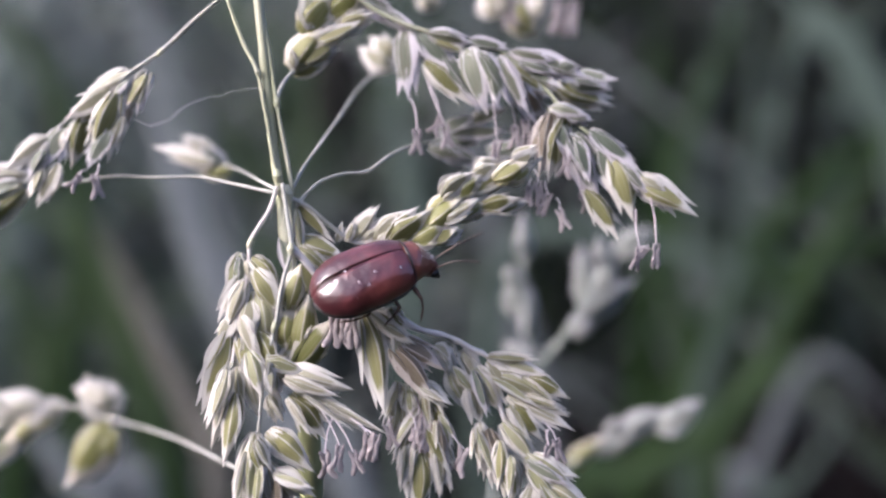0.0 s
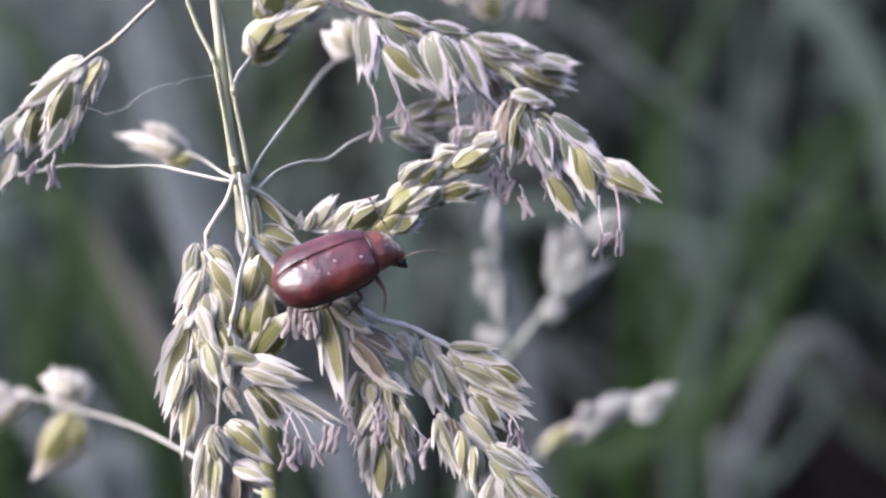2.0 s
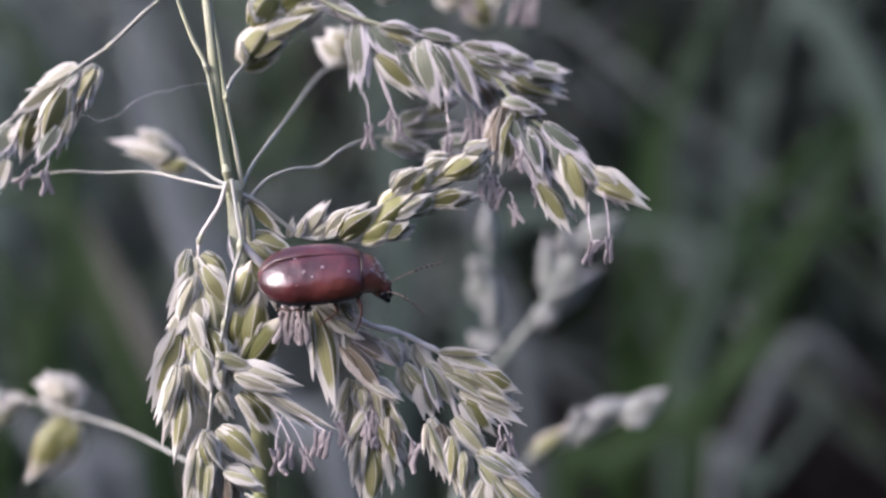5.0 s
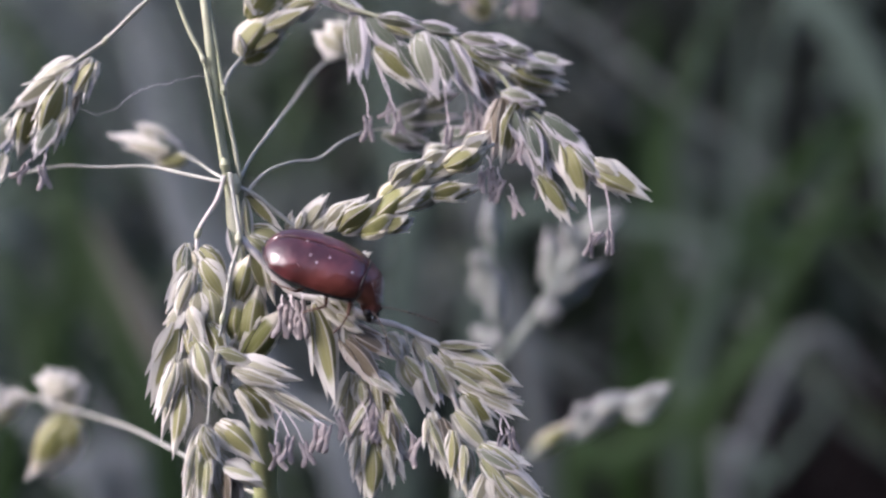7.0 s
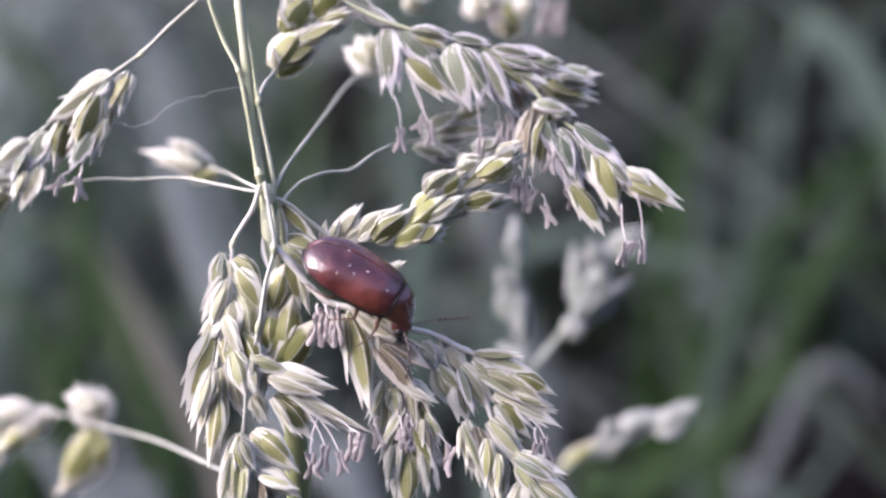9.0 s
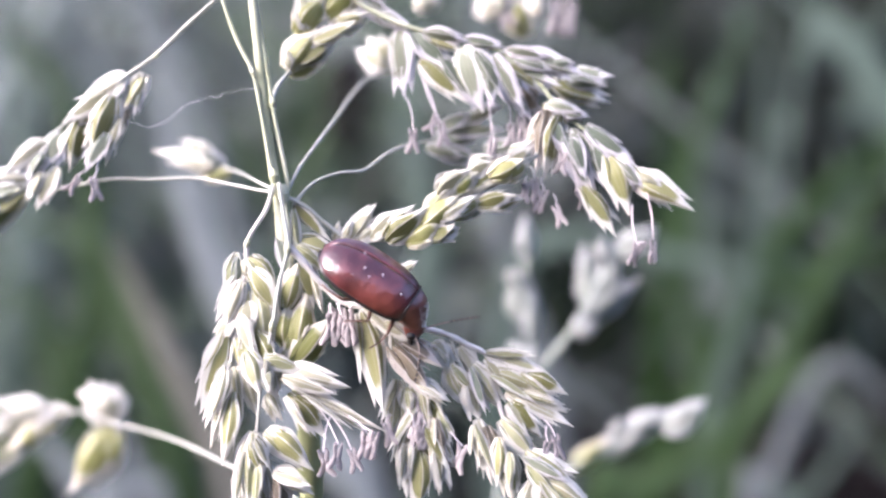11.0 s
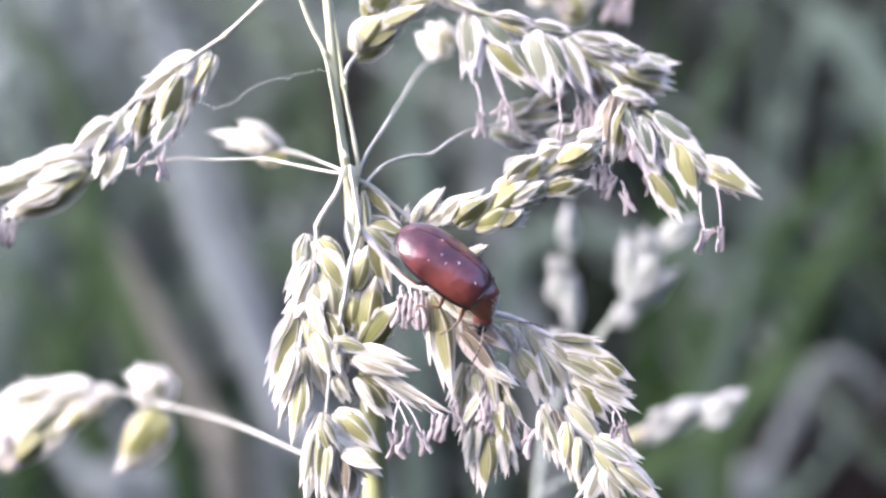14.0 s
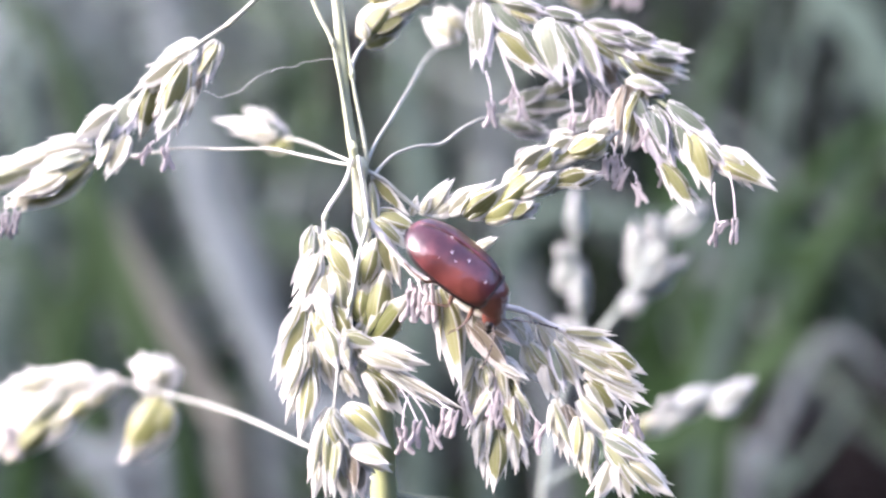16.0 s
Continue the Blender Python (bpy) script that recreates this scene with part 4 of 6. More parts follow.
floret(sp, "d", 1.6, 24, (7.34, 68.4, 6.59), (9, 68.22, 2.56))
floret(sp, "o", 1.19, -20, (8.15, 68.17, 3.42), (10.05, 67.91, 0.42))
floret(sp, "d", 1.12, 21, (8.91, 68.08, 5.91), (9.8, 67.98, 2.87))
floret(sp, "d", 1.05, -20, (8.41, 67.97, 6.73), (11.18, 67.74, 4.53))
floret(sp, "d", 0.91, -13, (9.23, 68, 6), (10.51, 68, 4.55))
floret(sp, "d", 0.91, 8, (7.6, 67.91, 6.15), (8.38, 67.66, 3.57))
floret(sp, "d", 1.1, -51, (7.25, 68.27, 6.49), (8.83, 68.19, 3.67))
floret(sp, "o", 0.81, -42, (8.25, 68.27, 3.28), (10.49, 68.31, 1.24))
floret(sp, "o", 0.77, 11, (8.87, 68.27, 5.68), (10.19, 68.1, 3.31))
floret(sp, "g", 0.72, 37, (8.39, 68.27, 6.82), (10.89, 68.28, 5.35))
floret(sp, "g", 0.62, -58, (9.22, 68.27, 5.76), (10.26, 68.13, 4.79))
floret(sp, "d", 0.62, 33, (7.53, 68.27, 6.01), (7.88, 68.35, 3.93))
sp = spikelet(grass_panicle, (9.6, 67.88, 5.25), (11.14, 67.88, 4.22))
floret(sp, "o", 1.73, -11, (9.61, 67.96, 5.26), (10.85, 67.69, 1.58))
floret(sp, "d", 1.11, 17, (10.55, 67.8, 4.6), (12.43, 67.89, 2.23))
floret(sp, "o", 1.52, -1, (11.07, 67.85, 3.96), (14.5, 67.5, 1.83))
floret(sp, "d", 0.9, -8, (10.15, 67.69, 4.85), (11.71, 67.47, 3.08))
floret(sp, "w", 0.76, 10, (11.1, 67.6, 4.2), (12.84, 67.48, 3.07))
floret(sp, "d", 1.04, -34, (11.19, 67.97, 3.87), (13.38, 68.05, 1.84))
floret(sp, "o", 0.62, 45, (10.15, 67.97, 4.85), (11.84, 67.82, 3.55))
floret(sp, "w", 0.52, 47, (11.12, 67.97, 3.97), (12.39, 68.03, 2.65))
anther(sp, 1.22, 12, (10.93, 67.58, 2.27), (11.1, 67.24, 0.03))
anther(sp, 1.26, 2, (11.73, 67.58, 3.08), (12.08, 67.4, 0.2))
anther(sp, 0.76, 50, (11.16, 67.58, 0.03), (11.69, 67.35, 0.1))
sp = spikelet(grass_panicle, (-11.06, 65.48, -0.22), (-10.94, 65.48, -1.77))
floret(sp, "p", 1.35, -19, (-11.11, 65.75, -0.22), (-11.82, 65.57, -3.23))
floret(sp, "o", 1.28, -26, (-10.51, 65.51, -0.44), (-8.88, 65.44, -2.52))
floret(sp, "w", 0.78, 20, (-10.95, 65.56, -0.59), (-10.7, 65.6, -1.99))
floret(sp, "w", 1.06, -16, (-11.05, 65.49, -1.46), (-12.41, 65.44, -4.07))
floret(sp, "p", 1.84, 2, (-10.17, 65.38, -2.29), (-9.68, 65.41, -5.81))
floret(sp, "w", 1.13, 11, (-10.57, 65.17, -2.81), (-10.79, 65.01, -5.03))
floret(sp, "o", 1.28, 16, (-10.31, 65.07, -1.14), (-8.7, 65.08, -3.74))
floret(sp, "w", 0.99, 9, (-10.88, 65.12, -1.76), (-11.92, 65.14, -4.66))
floret(sp, "g", 0.85, -9, (-11.08, 65.57, -0.36), (-11.14, 65.49, -2.89))
floret(sp, "w", 0.49, 38, (-10.99, 65.57, -0.75), (-10.52, 65.52, -1.91))
floret(sp, "w", 0.67, -8, (-11.04, 65.57, -1.72), (-11.96, 65.45, -4.1))
floret(sp, "p", 0.72, 28, (-10.59, 65.57, -3.12), (-10.58, 65.6, -5.08))
floret(sp, "w", 0.63, -6, (-11.07, 65.57, -1.84), (-11.4, 65.48, -4.04))
sp = spikelet(grass_panicle, (-11.69, 65.18, -4.54), (-11.07, 65.18, -3.68))
floret(sp, "o", 1.76, -28, (-11.71, 65.33, -4.55), (-13.25, 65.13, -9.06))
floret(sp, "w", 0.98, 20, (-11.51, 65.25, -3.68), (-12.51, 65.3, -5.29))
floret(sp, "o", 1.27, 15, (-11.19, 65.15, -4.91), (-9.67, 64.95, -7.73))
floret(sp, "p", 1.05, -22, (-10.63, 65.12, -4.44), (-10.26, 65.13, -6.76))
floret(sp, "o", 1.2, 16, (-10.11, 65.01, -4.53), (-9.02, 64.66, -6.78))
floret(sp, "w", 0.91, 28, (-10.98, 64.66, -3.65), (-10.03, 64.46, -6.15))
floret(sp, "o", 0.8, 12, (-11.31, 65.27, -5.11), (-9.87, 65.25, -7.2))
floret(sp, "p", 0.67, -7, (-10.64, 65.27, -4.74), (-10.65, 65.14, -6.59))
floret(sp, "o", 0.75, 12, (-10.27, 65.27, -4.7), (-9.74, 65.11, -6.39))
floret(sp, "p", 0.58, -43, (-11.01, 65.27, -3.65), (-9.78, 65.31, -5.59))
sp = spikelet(grass_panicle, (-11.43, 64.8, -6.12), (-11.74, 64.8, -6.58))
floret(sp, "w", 1.4, -24, (-11.47, 65, -6.14), (-12.66, 65.1, -11.03))
floret(sp, "w", 1.19, 13, (-10.96, 64.88, -6.37), (-10.06, 65.04, -9.35))
floret(sp, "w", 0.91, 16, (-11.25, 64.83, -6.43), (-10.83, 64.85, -9.26))
floret(sp, "o", 1.33, 25, (-11.26, 64.51, -7.77), (-11.88, 64.22, -11.79))
floret(sp, "w", 0.84, -18, (-11.66, 64.37, -6.38), (-12.15, 64.2, -9.11))
floret(sp, "p", 1.12, -5, (-10.51, 64.41, -5.53), (-9.7, 63.87, -7.97))
floret(sp, "w", 0.98, 20, (-11.63, 64.2, -6.52), (-12.73, 63.91, -9.73))
floret(sp, "w", 0.75, -2, (-11.06, 64.95, -6.44), (-9.84, 65.03, -8.88))
floret(sp, "w", 0.53, -60, (-11.74, 64.95, -6.52), (-12.44, 64.85, -8.42))
sp = spikelet(grass_panicle, (-9.41, 64.8, -6.12), (-9.5, 64.8, -6.42))
floret(sp, "p", 1.04, -24, (-9.44, 65.08, -6.15), (-9.03, 65.19, -8.38))
floret(sp, "w", 1.53, 17, (-8.81, 64.92, -6.87), (-4.84, 64.51, -7.68))
floret(sp, "w", 0.92, 2, (-9.5, 65.02, -7.93), (-8.68, 64.88, -9.45))
floret(sp, "o", 1.29, -16, (-8.37, 64.86, -7.97), (-6.18, 64.45, -10.42))
floret(sp, "w", 0.73, -10, (-7.64, 64.72, -7.64), (-3.67, 64.51, -9.82))
floret(sp, "w", 0.49, 21, (-6.86, 64.54, -7.99), (-2.87, 64.32, -10.1))
floret(sp, "p", 0.92, -10, (-9.57, 64.26, -6.07), (-7.31, 64.47, -6.76))
floret(sp, "w", 0.67, -24, (-9.4, 64.16, -6.36), (-9.17, 63.62, -7.82))
floret(sp, "g", 0.75, 1, (-9.54, 64.95, -6.43), (-8.86, 64.82, -8.24))
floret(sp, "w", 0.52, -60, (-9.3, 64, -6.03), (-9.42, 64.11, -7.72))
floret(sp, "w", 1.1, -54, (-8.67, 64.95, -7.13), (-5.38, 65.05, -7.5))
floret(sp, "w", 0.76, 0, (-8.54, 64, -6.93), (-5.47, 63.95, -7.95))
floret(sp, "w", 0.66, 22, (-9.38, 64.95, -8.2), (-9.04, 64.91, -9.56))
floret(sp, "p", 0.46, 57, (-9.38, 64, -8.06), (-8.57, 64.15, -9.32))
floret(sp, "w", 0.93, -13, (-8.29, 64.95, -8.07), (-6.27, 64.71, -9.42))
floret(sp, "w", 0.64, 37, (-8.41, 64, -8.03), (-7.01, 63.93, -10.16))
floret(sp, "w", 0.53, 46, (-7.78, 64.95, -7.85), (-4.85, 64.85, -9.92))
floret(sp, "w", 0.37, -59, (-7.43, 64, -7.84), (-4.71, 63.79, -9.82))
floret(sp, "p", 0.35, 6, (-6.95, 64.95, -8.06), (-3.84, 65.03, -10.31))
floret(sp, "p", 0.66, 10, (-9.71, 64.95, -6.21), (-7.85, 64.89, -7.01))
floret(sp, "p", 0.48, 25, (-9.45, 64.95, -6.43), (-9.13, 64.95, -7.66))
floret(sp, "w", 0.34, 42, (-9.35, 64, -6.57), (-9, 63.95, -7.76))
anther(sp, 1.3, 10, (-6.83, 64.3, -8.36), (-5.5, 63.72, -10.55))
anther(sp, 1.34, -8, (-5.92, 64.3, -8.97), (-6.34, 63.93, -10.95))
anther(sp, 1.43, 5, (-5, 64.3, -9.12), (-4, 63.91, -9.97))
anther(sp, 1.34, 15, (-4.39, 64.3, -9.58), (-3.51, 63.71, -10))
anther(sp, 1.18, -15, (-5.92, 64.3, -9.12), (-4.82, 63.88, -10.88))
sp = spikelet(grass_panicle, (-10.13, 64.3, -9.91), (-10.19, 64.3, -10.19))
floret(sp, "w", 1.4, 0, (-10.15, 64.43, -9.93), (-11.13, 64.09, -15.17))
floret(sp, "o", 1.52, -5, (-9.48, 64.45, -9.87), (-6.87, 64.07, -12.07))
floret(sp, "w", 1.7, 9, (-9.84, 64.44, -11.43), (-9.36, 64.47, -15.26))
floret(sp, "b", 1.09, -4, (-9, 64.08, -12.43), (-8.34, 63.7, -14.84))
floret(sp, "w", 1.21, 15, (-9.03, 63.86, -11.93), (-6.78, 63.79, -13.28))
floret(sp, "w", 0.91, 19, (-10.4, 63.76, -10.86), (-10.41, 63.79, -14.8))
floret(sp, "o", 1.21, -22, (-10.12, 63.87, -10.12), (-9.44, 63.39, -12.3))
floret(sp, "w", 1.01, 12, (-10.15, 64.45, -10.08), (-11.46, 64.33, -14.05))
floret(sp, "p", 0.7, 1, (-10.04, 63.5, -9.85), (-10.38, 63.59, -14.64))
floret(sp, "w", 1.09, 29, (-9.55, 64.45, -9.87), (-7.97, 64.23, -11.68))
floret(sp, "w", 1.22, -59, (-9.72, 64.45, -11.5), (-8.66, 64.33, -14.47))
floret(sp, "p", 0.85, 32, (-9.84, 63.5, -11.35), (-10.14, 63.47, -14.53))
floret(sp, "b", 0.79, -49, (-8.99, 64.45, -12.71), (-8.01, 64.12, -14.63))
floret(sp, "b", 0.55, 27, (-8.85, 63.5, -12.28), (-8.82, 63.62, -14.59))
floret(sp, "w", 0.87, 24, (-9.26, 64.45, -12.26), (-7.72, 64.55, -13.58))
floret(sp, "p", 0.61, -49, (-9.03, 63.5, -12.03), (-6.77, 63.28, -12.74))
floret(sp, "p", 0.46, -39, (-10.46, 63.5, -10.8), (-11.17, 63.54, -14.04))
floret(sp, "o", 0.87, 55, (-10.28, 64.45, -10.33), (-10.25, 64.21, -12.02))
floret(sp, "w", 0.61, -35, (-9.96, 63.5, -10.11), (-9.07, 63.33, -11.92))
sp = spikelet(grass_panicle, (-8.48, 65.78, -5.53), (-8.86, 65.78, -6.21))
floret(sp, "y", 1.73, -6, (-8.51, 65.93, -5.54), (-8.36, 65.76, -2.97))
floret(sp, "y", 1.8, 3, (-7.99, 65.8, -6.37), (-7.3, 65.73, -2.21))
floret(sp, "y", 1.8, 24, (-8.28, 65.61, -6.57), (-6.05, 65.71, -3.77))
floret(sp, "y", 1.3, -7, (-8.52, 65.52, -3.32), (-7.79, 65.68, -0.72))
floret(sp, "w", 0.65, -10, (-8.84, 65.59, -6.19), (-8.19, 65.46, -5.19))
sp = spikelet(grass_panicle, (-8.02, 66.08, 0.53), (-8.28, 66.08, -1.23))
floret(sp, "o", 1.2, -25, (-7.95, 66.25, 0.5), (-5.3, 66.11, -0.5))
floret(sp, "o", 0.72, 20, (-8.1, 66.2, 2.45), (-5.95, 66.3, 0.3))
floret(sp, "p", 0.5, -17, (-8.08, 66.0, 2.2), (-7.72, 65.9, -0.9))
floret(sp, "g", 0.82, -12, (-8.94, 65.94, 0.72), (-8.09, 66.1, -2.54))
floret(sp, "w", 0.95, 28, (-7.38, 65.86, -0.84), (-6.51, 65.63, -3.71))
floret(sp, "p", 0.9, 17, (-7.93, 65.83, 0.1), (-6.0, 66, -1.6))
floret(sp, "o", 1.05, -2, (-7.75, 65.68, -0.9), (-6.95, 65.58, -3.4))
sp = spikelet(grass_panicle, (-4.45, 65.18, -3.55), (-2.9, 65.18, -3.21))
floret(sp, "o", 1.75, -8, (-4.3, 64.9, -3.56), (-3.15, 64.7, -9.1))
floret(sp, "o", 1.05, 19, (-4.21, 65.38, -3.32), (-1.3, 65.2, -5.1))
floret(sp, "b", 1.36, -22, (-2.66, 65.2, -4.86), (0.18, 64.84, -6.61))
floret(sp, "b", 1.2, -12, (-2.75, 64.5, -5.3), (-0.35, 64.6, -8.3))
floret(sp, "w", 0.86, -10, (-1.3, 65.08, -7.25), (0.56, 65.03, -8.55))
floret(sp, "w", 0.92, -8, (-2.59, 65.05, -4.6), (-1.92, 65.07, -6.76))
floret(sp, "w", 0.8, 1, (-3.66, 64.75, -3.96), (-1.5, 64.36, -5.16))
floret(sp, "p", 0.8, -13, (-2.88, 64.52, -3.18), (-1.96, 64.51, -4.56))
floret(sp, "p", 0.9, -55, (-4.3, 65.4, -3.86), (-4.0, 65.3, -6.9))
floret(sp, "p", 0.75, -24, (-4.12, 65.27, -3.49), (-1.99, 65.11, -5.3))
floret(sp, "w", 0.52, -2, (-4.13, 64.5, -3.26), (-1.97, 64.55, -5.24))
floret(sp, "w", 0.98, -3, (-2.74, 65.27, -5.04), (-0.39, 65.14, -5.96))
floret(sp, "p", 0.93, 51, (-2.57, 65.27, -6.15), (-0.76, 65.32, -7.32))
floret(sp, "p", 0.62, 38, (-1.3, 65.27, -7.32), (0, 65.1, -8.45))
floret(sp, "w", 0.43, -24, (-1.34, 64.5, -7.44), (0.44, 64.41, -8.42))
floret(sp, "w", 0.46, -40, (-2.62, 64.5, -4.75), (-2.55, 64.49, -6.58))
floret(sp, "p", 0.58, -45, (-3.83, 65.27, -4.13), (-2.22, 65.28, -5.65))
floret(sp, "g", 0.58, -13, (-2.99, 65.27, -3.18), (-2.59, 65.19, -4.36))
floret(sp, "g", 0.4, 33, (-2.8, 64.5, -3.28), (-1.84, 64.23, -4.27))
anther(sp, 1.6, 4, (-5.96, 64.8, -3.04), (-5.86, 64.36, -3.63), 0.9)
anther(sp, 1.9, -3, (-5.66, 64.8, -3.04), (-5.56, 64.7, -3.41), 0.75)
anther(sp, 1.45, 6, (-5.47, 64.8, -3.04), (-5.25, 64.29, -3.81), 0.95)
anther(sp, 1.8, -5, (-4.92, 64.8, -3.04), (-4.94, 64.23, -3.44), 0.8)
sp = spikelet(grass_panicle, (-2.44, 66.08, -7.43), (-0.29, 66.08, -9.22))
floret(sp, "w", 1.2, -28, (-2.44, 66.09, -7.43), (-2.81, 65.9, -10.97))
floret(sp, "p", 1.2, -17, (-1.94, 66.06, -7.74), (-1.44, 65.94, -9.51))
floret(sp, "o", 1.45, 23, (-1.06, 65.98, -7.73), (0.25, 65.78, -11.26))
floret(sp, "w", 1.01, -24, (-1.31, 65.8, -8.71), (-2.63, 65.94, -12.29))
floret(sp, "p", 0.82, 21, (-0.28, 65.84, -9.18), (0.5, 65.7, -11.19))
floret(sp, "w", 0.86, 29, (-2.29, 66.17, -7.45), (-2.28, 66.06, -10.66))
floret(sp, "w", 0.6, -22, (-2.46, 65.6, -7.33), (-3.39, 65.47, -9.76))
floret(sp, "p", 0.86, -42, (-2.04, 66.17, -7.84), (-1.23, 66.08, -9.19))
floret(sp, "p", 0.6, 37, (-1.87, 65.6, -7.94), (-1.76, 65.45, -9.28))
floret(sp, "g", 0.86, 34, (-1.9, 66.17, -7.94), (-1.85, 66.09, -9.4))
floret(sp, "o", 1.04, 47, (-0.95, 66.17, -7.71), (-0.48, 66.01, -10.92))
floret(sp, "w", 0.73, 30, (-1.12, 65.6, -7.62), (-0.62, 65.55, -10.33))
floret(sp, "o", 1.04, 58, (-0.97, 66.17, -8.03), (0.71, 66.22, -10.6))
floret(sp, "p", 0.73, -27, (-1.28, 66.17, -8.98), (-2.49, 66.2, -11.42))
floret(sp, "p", 0.5, 45, (-1.41, 65.6, -8.78), (-3.06, 65.43, -11.36))
floret(sp, "w", 0.73, 23, (-1.3, 66.17, -8.78), (-1.59, 66.14, -11.49))
floret(sp, "p", 0.59, 20, (-0.17, 66.17, -9.46), (0.15, 66.16, -11.11))
floret(sp, "p", 0.41, 5, (-0.22, 65.6, -9.11), (0.87, 65.68, -10.73))
floret(sp, "g", 0.59, 6, (-0.3, 66.17, -9.19), (0.09, 66.03, -10.79))
anther(sp, 1.26, -15, (-2.62, 65.78, -9.18), (-3.04, 65.52, -9.67))
anther(sp, 1.34, 0, (-1.53, 65.78, -8.09), (-1.36, 65.45, -9.13))
sp = spikelet(grass_panicle, (-2.12, 65.78, -10.58), (-0.44, 65.78, -9.49))
floret(sp, "w", 1.13, -9, (-2.12, 65.81, -10.58), (-1.94, 65.73, -14.07))
floret(sp, "o", 1.19, -2, (-0.81, 65.73, -9.89), (0.56, 65.64, -13.29))
floret(sp, "o", 1.31, -1, (-1.24, 65.64, -11.18), (-1.43, 65.55, -14.77))
floret(sp, "w", 0.81, -15, (-1.74, 65.61, -10.86), (-2.45, 65.35, -13.14))
floret(sp, "w", 0.81, -8, (-0.25, 65.47, -10.84), (-0.19, 65.63, -13.82))
floret(sp, "b", 0.94, -8, (-0.44, 65.38, -9.42), (0.19, 65.59, -12.72))
floret(sp, "w", 0.81, 7, (-2.18, 65.87, -10.71), (-1.37, 65.76, -13.71))
floret(sp, "w", 0.56, -44, (-2.03, 65.3, -10.79), (-2.35, 65.14, -13.31))
floret(sp, "w", 0.81, -59, (-2.09, 65.87, -10.76), (-1.52, 65.79, -13.41))
floret(sp, "w", 0.86, -23, (-0.75, 65.87, -9.86), (0.94, 65.85, -12.41))
floret(sp, "o", 0.59, 5, (-0.91, 65.3, -9.88), (0.48, 65.29, -12.47))
floret(sp, "p", 0.86, 48, (-0.91, 65.87, -10.02), (-0.37, 65.85, -13.26))
floret(sp, "p", 0.95, -9, (-1.11, 65.87, -11.51), (-1.8, 65.92, -14.6))
floret(sp, "o", 0.95, -9, (-1.1, 65.87, -11.16), (-1.68, 65.76, -13.75))
floret(sp, "w", 0.59, -36, (-1.76, 65.87, -10.95), (-2, 65.91, -12.99))
floret(sp, "w", 0.41, 39, (-1.68, 65.3, -10.76), (-1.83, 65.29, -12.92))
floret(sp, "p", 0.59, -56, (-1.62, 65.87, -10.86), (-2.49, 65.74, -12.41))
floret(sp, "p", 0.59, -2, (-0.31, 65.87, -10.96), (0.47, 65.67, -13.53))
floret(sp, "w", 0.41, -46, (-0.37, 65.3, -11.09), (-0, 65.35, -13.58))
floret(sp, "w", 0.68, -10, (-0.55, 65.87, -9.54), (-0.68, 65.71, -12.03))
floret(sp, "w", 0.47, 33, (-0.44, 65.3, -9.44), (-0.63, 65.34, -12.32))
anther(sp, 1.43, 20, (0.5, 65.48, -10.16), (1.18, 65.46, -10.99))
anther(sp, 1.26, -5, (-1.83, 65.48, -8.98), (-1.52, 65.2, -9.87))
anther(sp, 1.26, 12, (-1.05, 65.48, -9.14), (-0.81, 65.36, -9.89))
sp = spikelet(grass_panicle, (2.63, 66.08, -5.93), (2.44, 66.08, -6.24))
floret(sp, "p", 1.16, -22, (2.64, 66.15, -5.93), (5.94, 65.87, -7.06))
floret(sp, "o", 1.22, -12, (4.5, 66.01, -7.11), (7.06, 65.84, -8.28))
floret(sp, "p", 1.29, 19, (2.63, 65.94, -6.97), (5.87, 65.8, -8.27))
floret(sp, "w", 0.97, -5, (4.56, 65.89, -8.04), (7.01, 65.89, -9.29))
floret(sp, "w", 1.16, -28, (3.57, 65.93, -8.03), (7.32, 65.88, -10.09))
floret(sp, "w", 0.77, 9, (2.44, 65.87, -6.22), (3.77, 65.68, -7.76))
floret(sp, "w", 0.82, 27, (2.73, 66.17, -5.98), (5.38, 65.96, -7.6))
floret(sp, "p", 0.57, 25, (2.48, 65.6, -5.9), (5.36, 65.61, -6.11))
floret(sp, "o", 0.86, 47, (4.4, 66.17, -7.28), (6.85, 66.18, -8.02))
floret(sp, "p", 0.6, 42, (4.35, 65.6, -7.07), (6.26, 65.58, -8.52))
floret(sp, "w", 0.91, 11, (2.79, 66.17, -6.94), (5.43, 66.01, -8.69))
floret(sp, "p", 0.63, -43, (2.72, 65.6, -7.11), (5.33, 65.48, -8.72))
floret(sp, "w", 0.68, -23, (4.69, 66.17, -8.35), (6.91, 66.12, -8.89))
floret(sp, "p", 0.47, 28, (4.47, 65.6, -8.17), (6.74, 65.46, -8.91))
floret(sp, "w", 0.82, 1, (3.54, 66.17, -8.31), (7.2, 66.08, -9.17))
floret(sp, "w", 0.55, -55, (2.6, 66.17, -6.34), (3.23, 66.02, -7.65))
sp = spikelet(grass_panicle, (-0.19, 66.08, -5.49), (-0.44, 66.08, -5.3))
floret(sp, "w", 1.16, -12, (-0.19, 66.21, -5.49), (0.88, 66.22, -7))
floret(sp, "p", 1.22, -5, (0.44, 66.14, -6.62), (1.51, 66.2, -8.88))
floret(sp, "w", 1.03, 15, (1.07, 66.1, -5.55), (2.13, 66.17, -7.63))
floret(sp, "p", 1.22, 17, (1.69, 66.06, -6.49), (3.38, 66.06, -9.18))
floret(sp, "w", 1.16, -14, (1.38, 65.92, -7.66), (2.13, 65.94, -9.79))
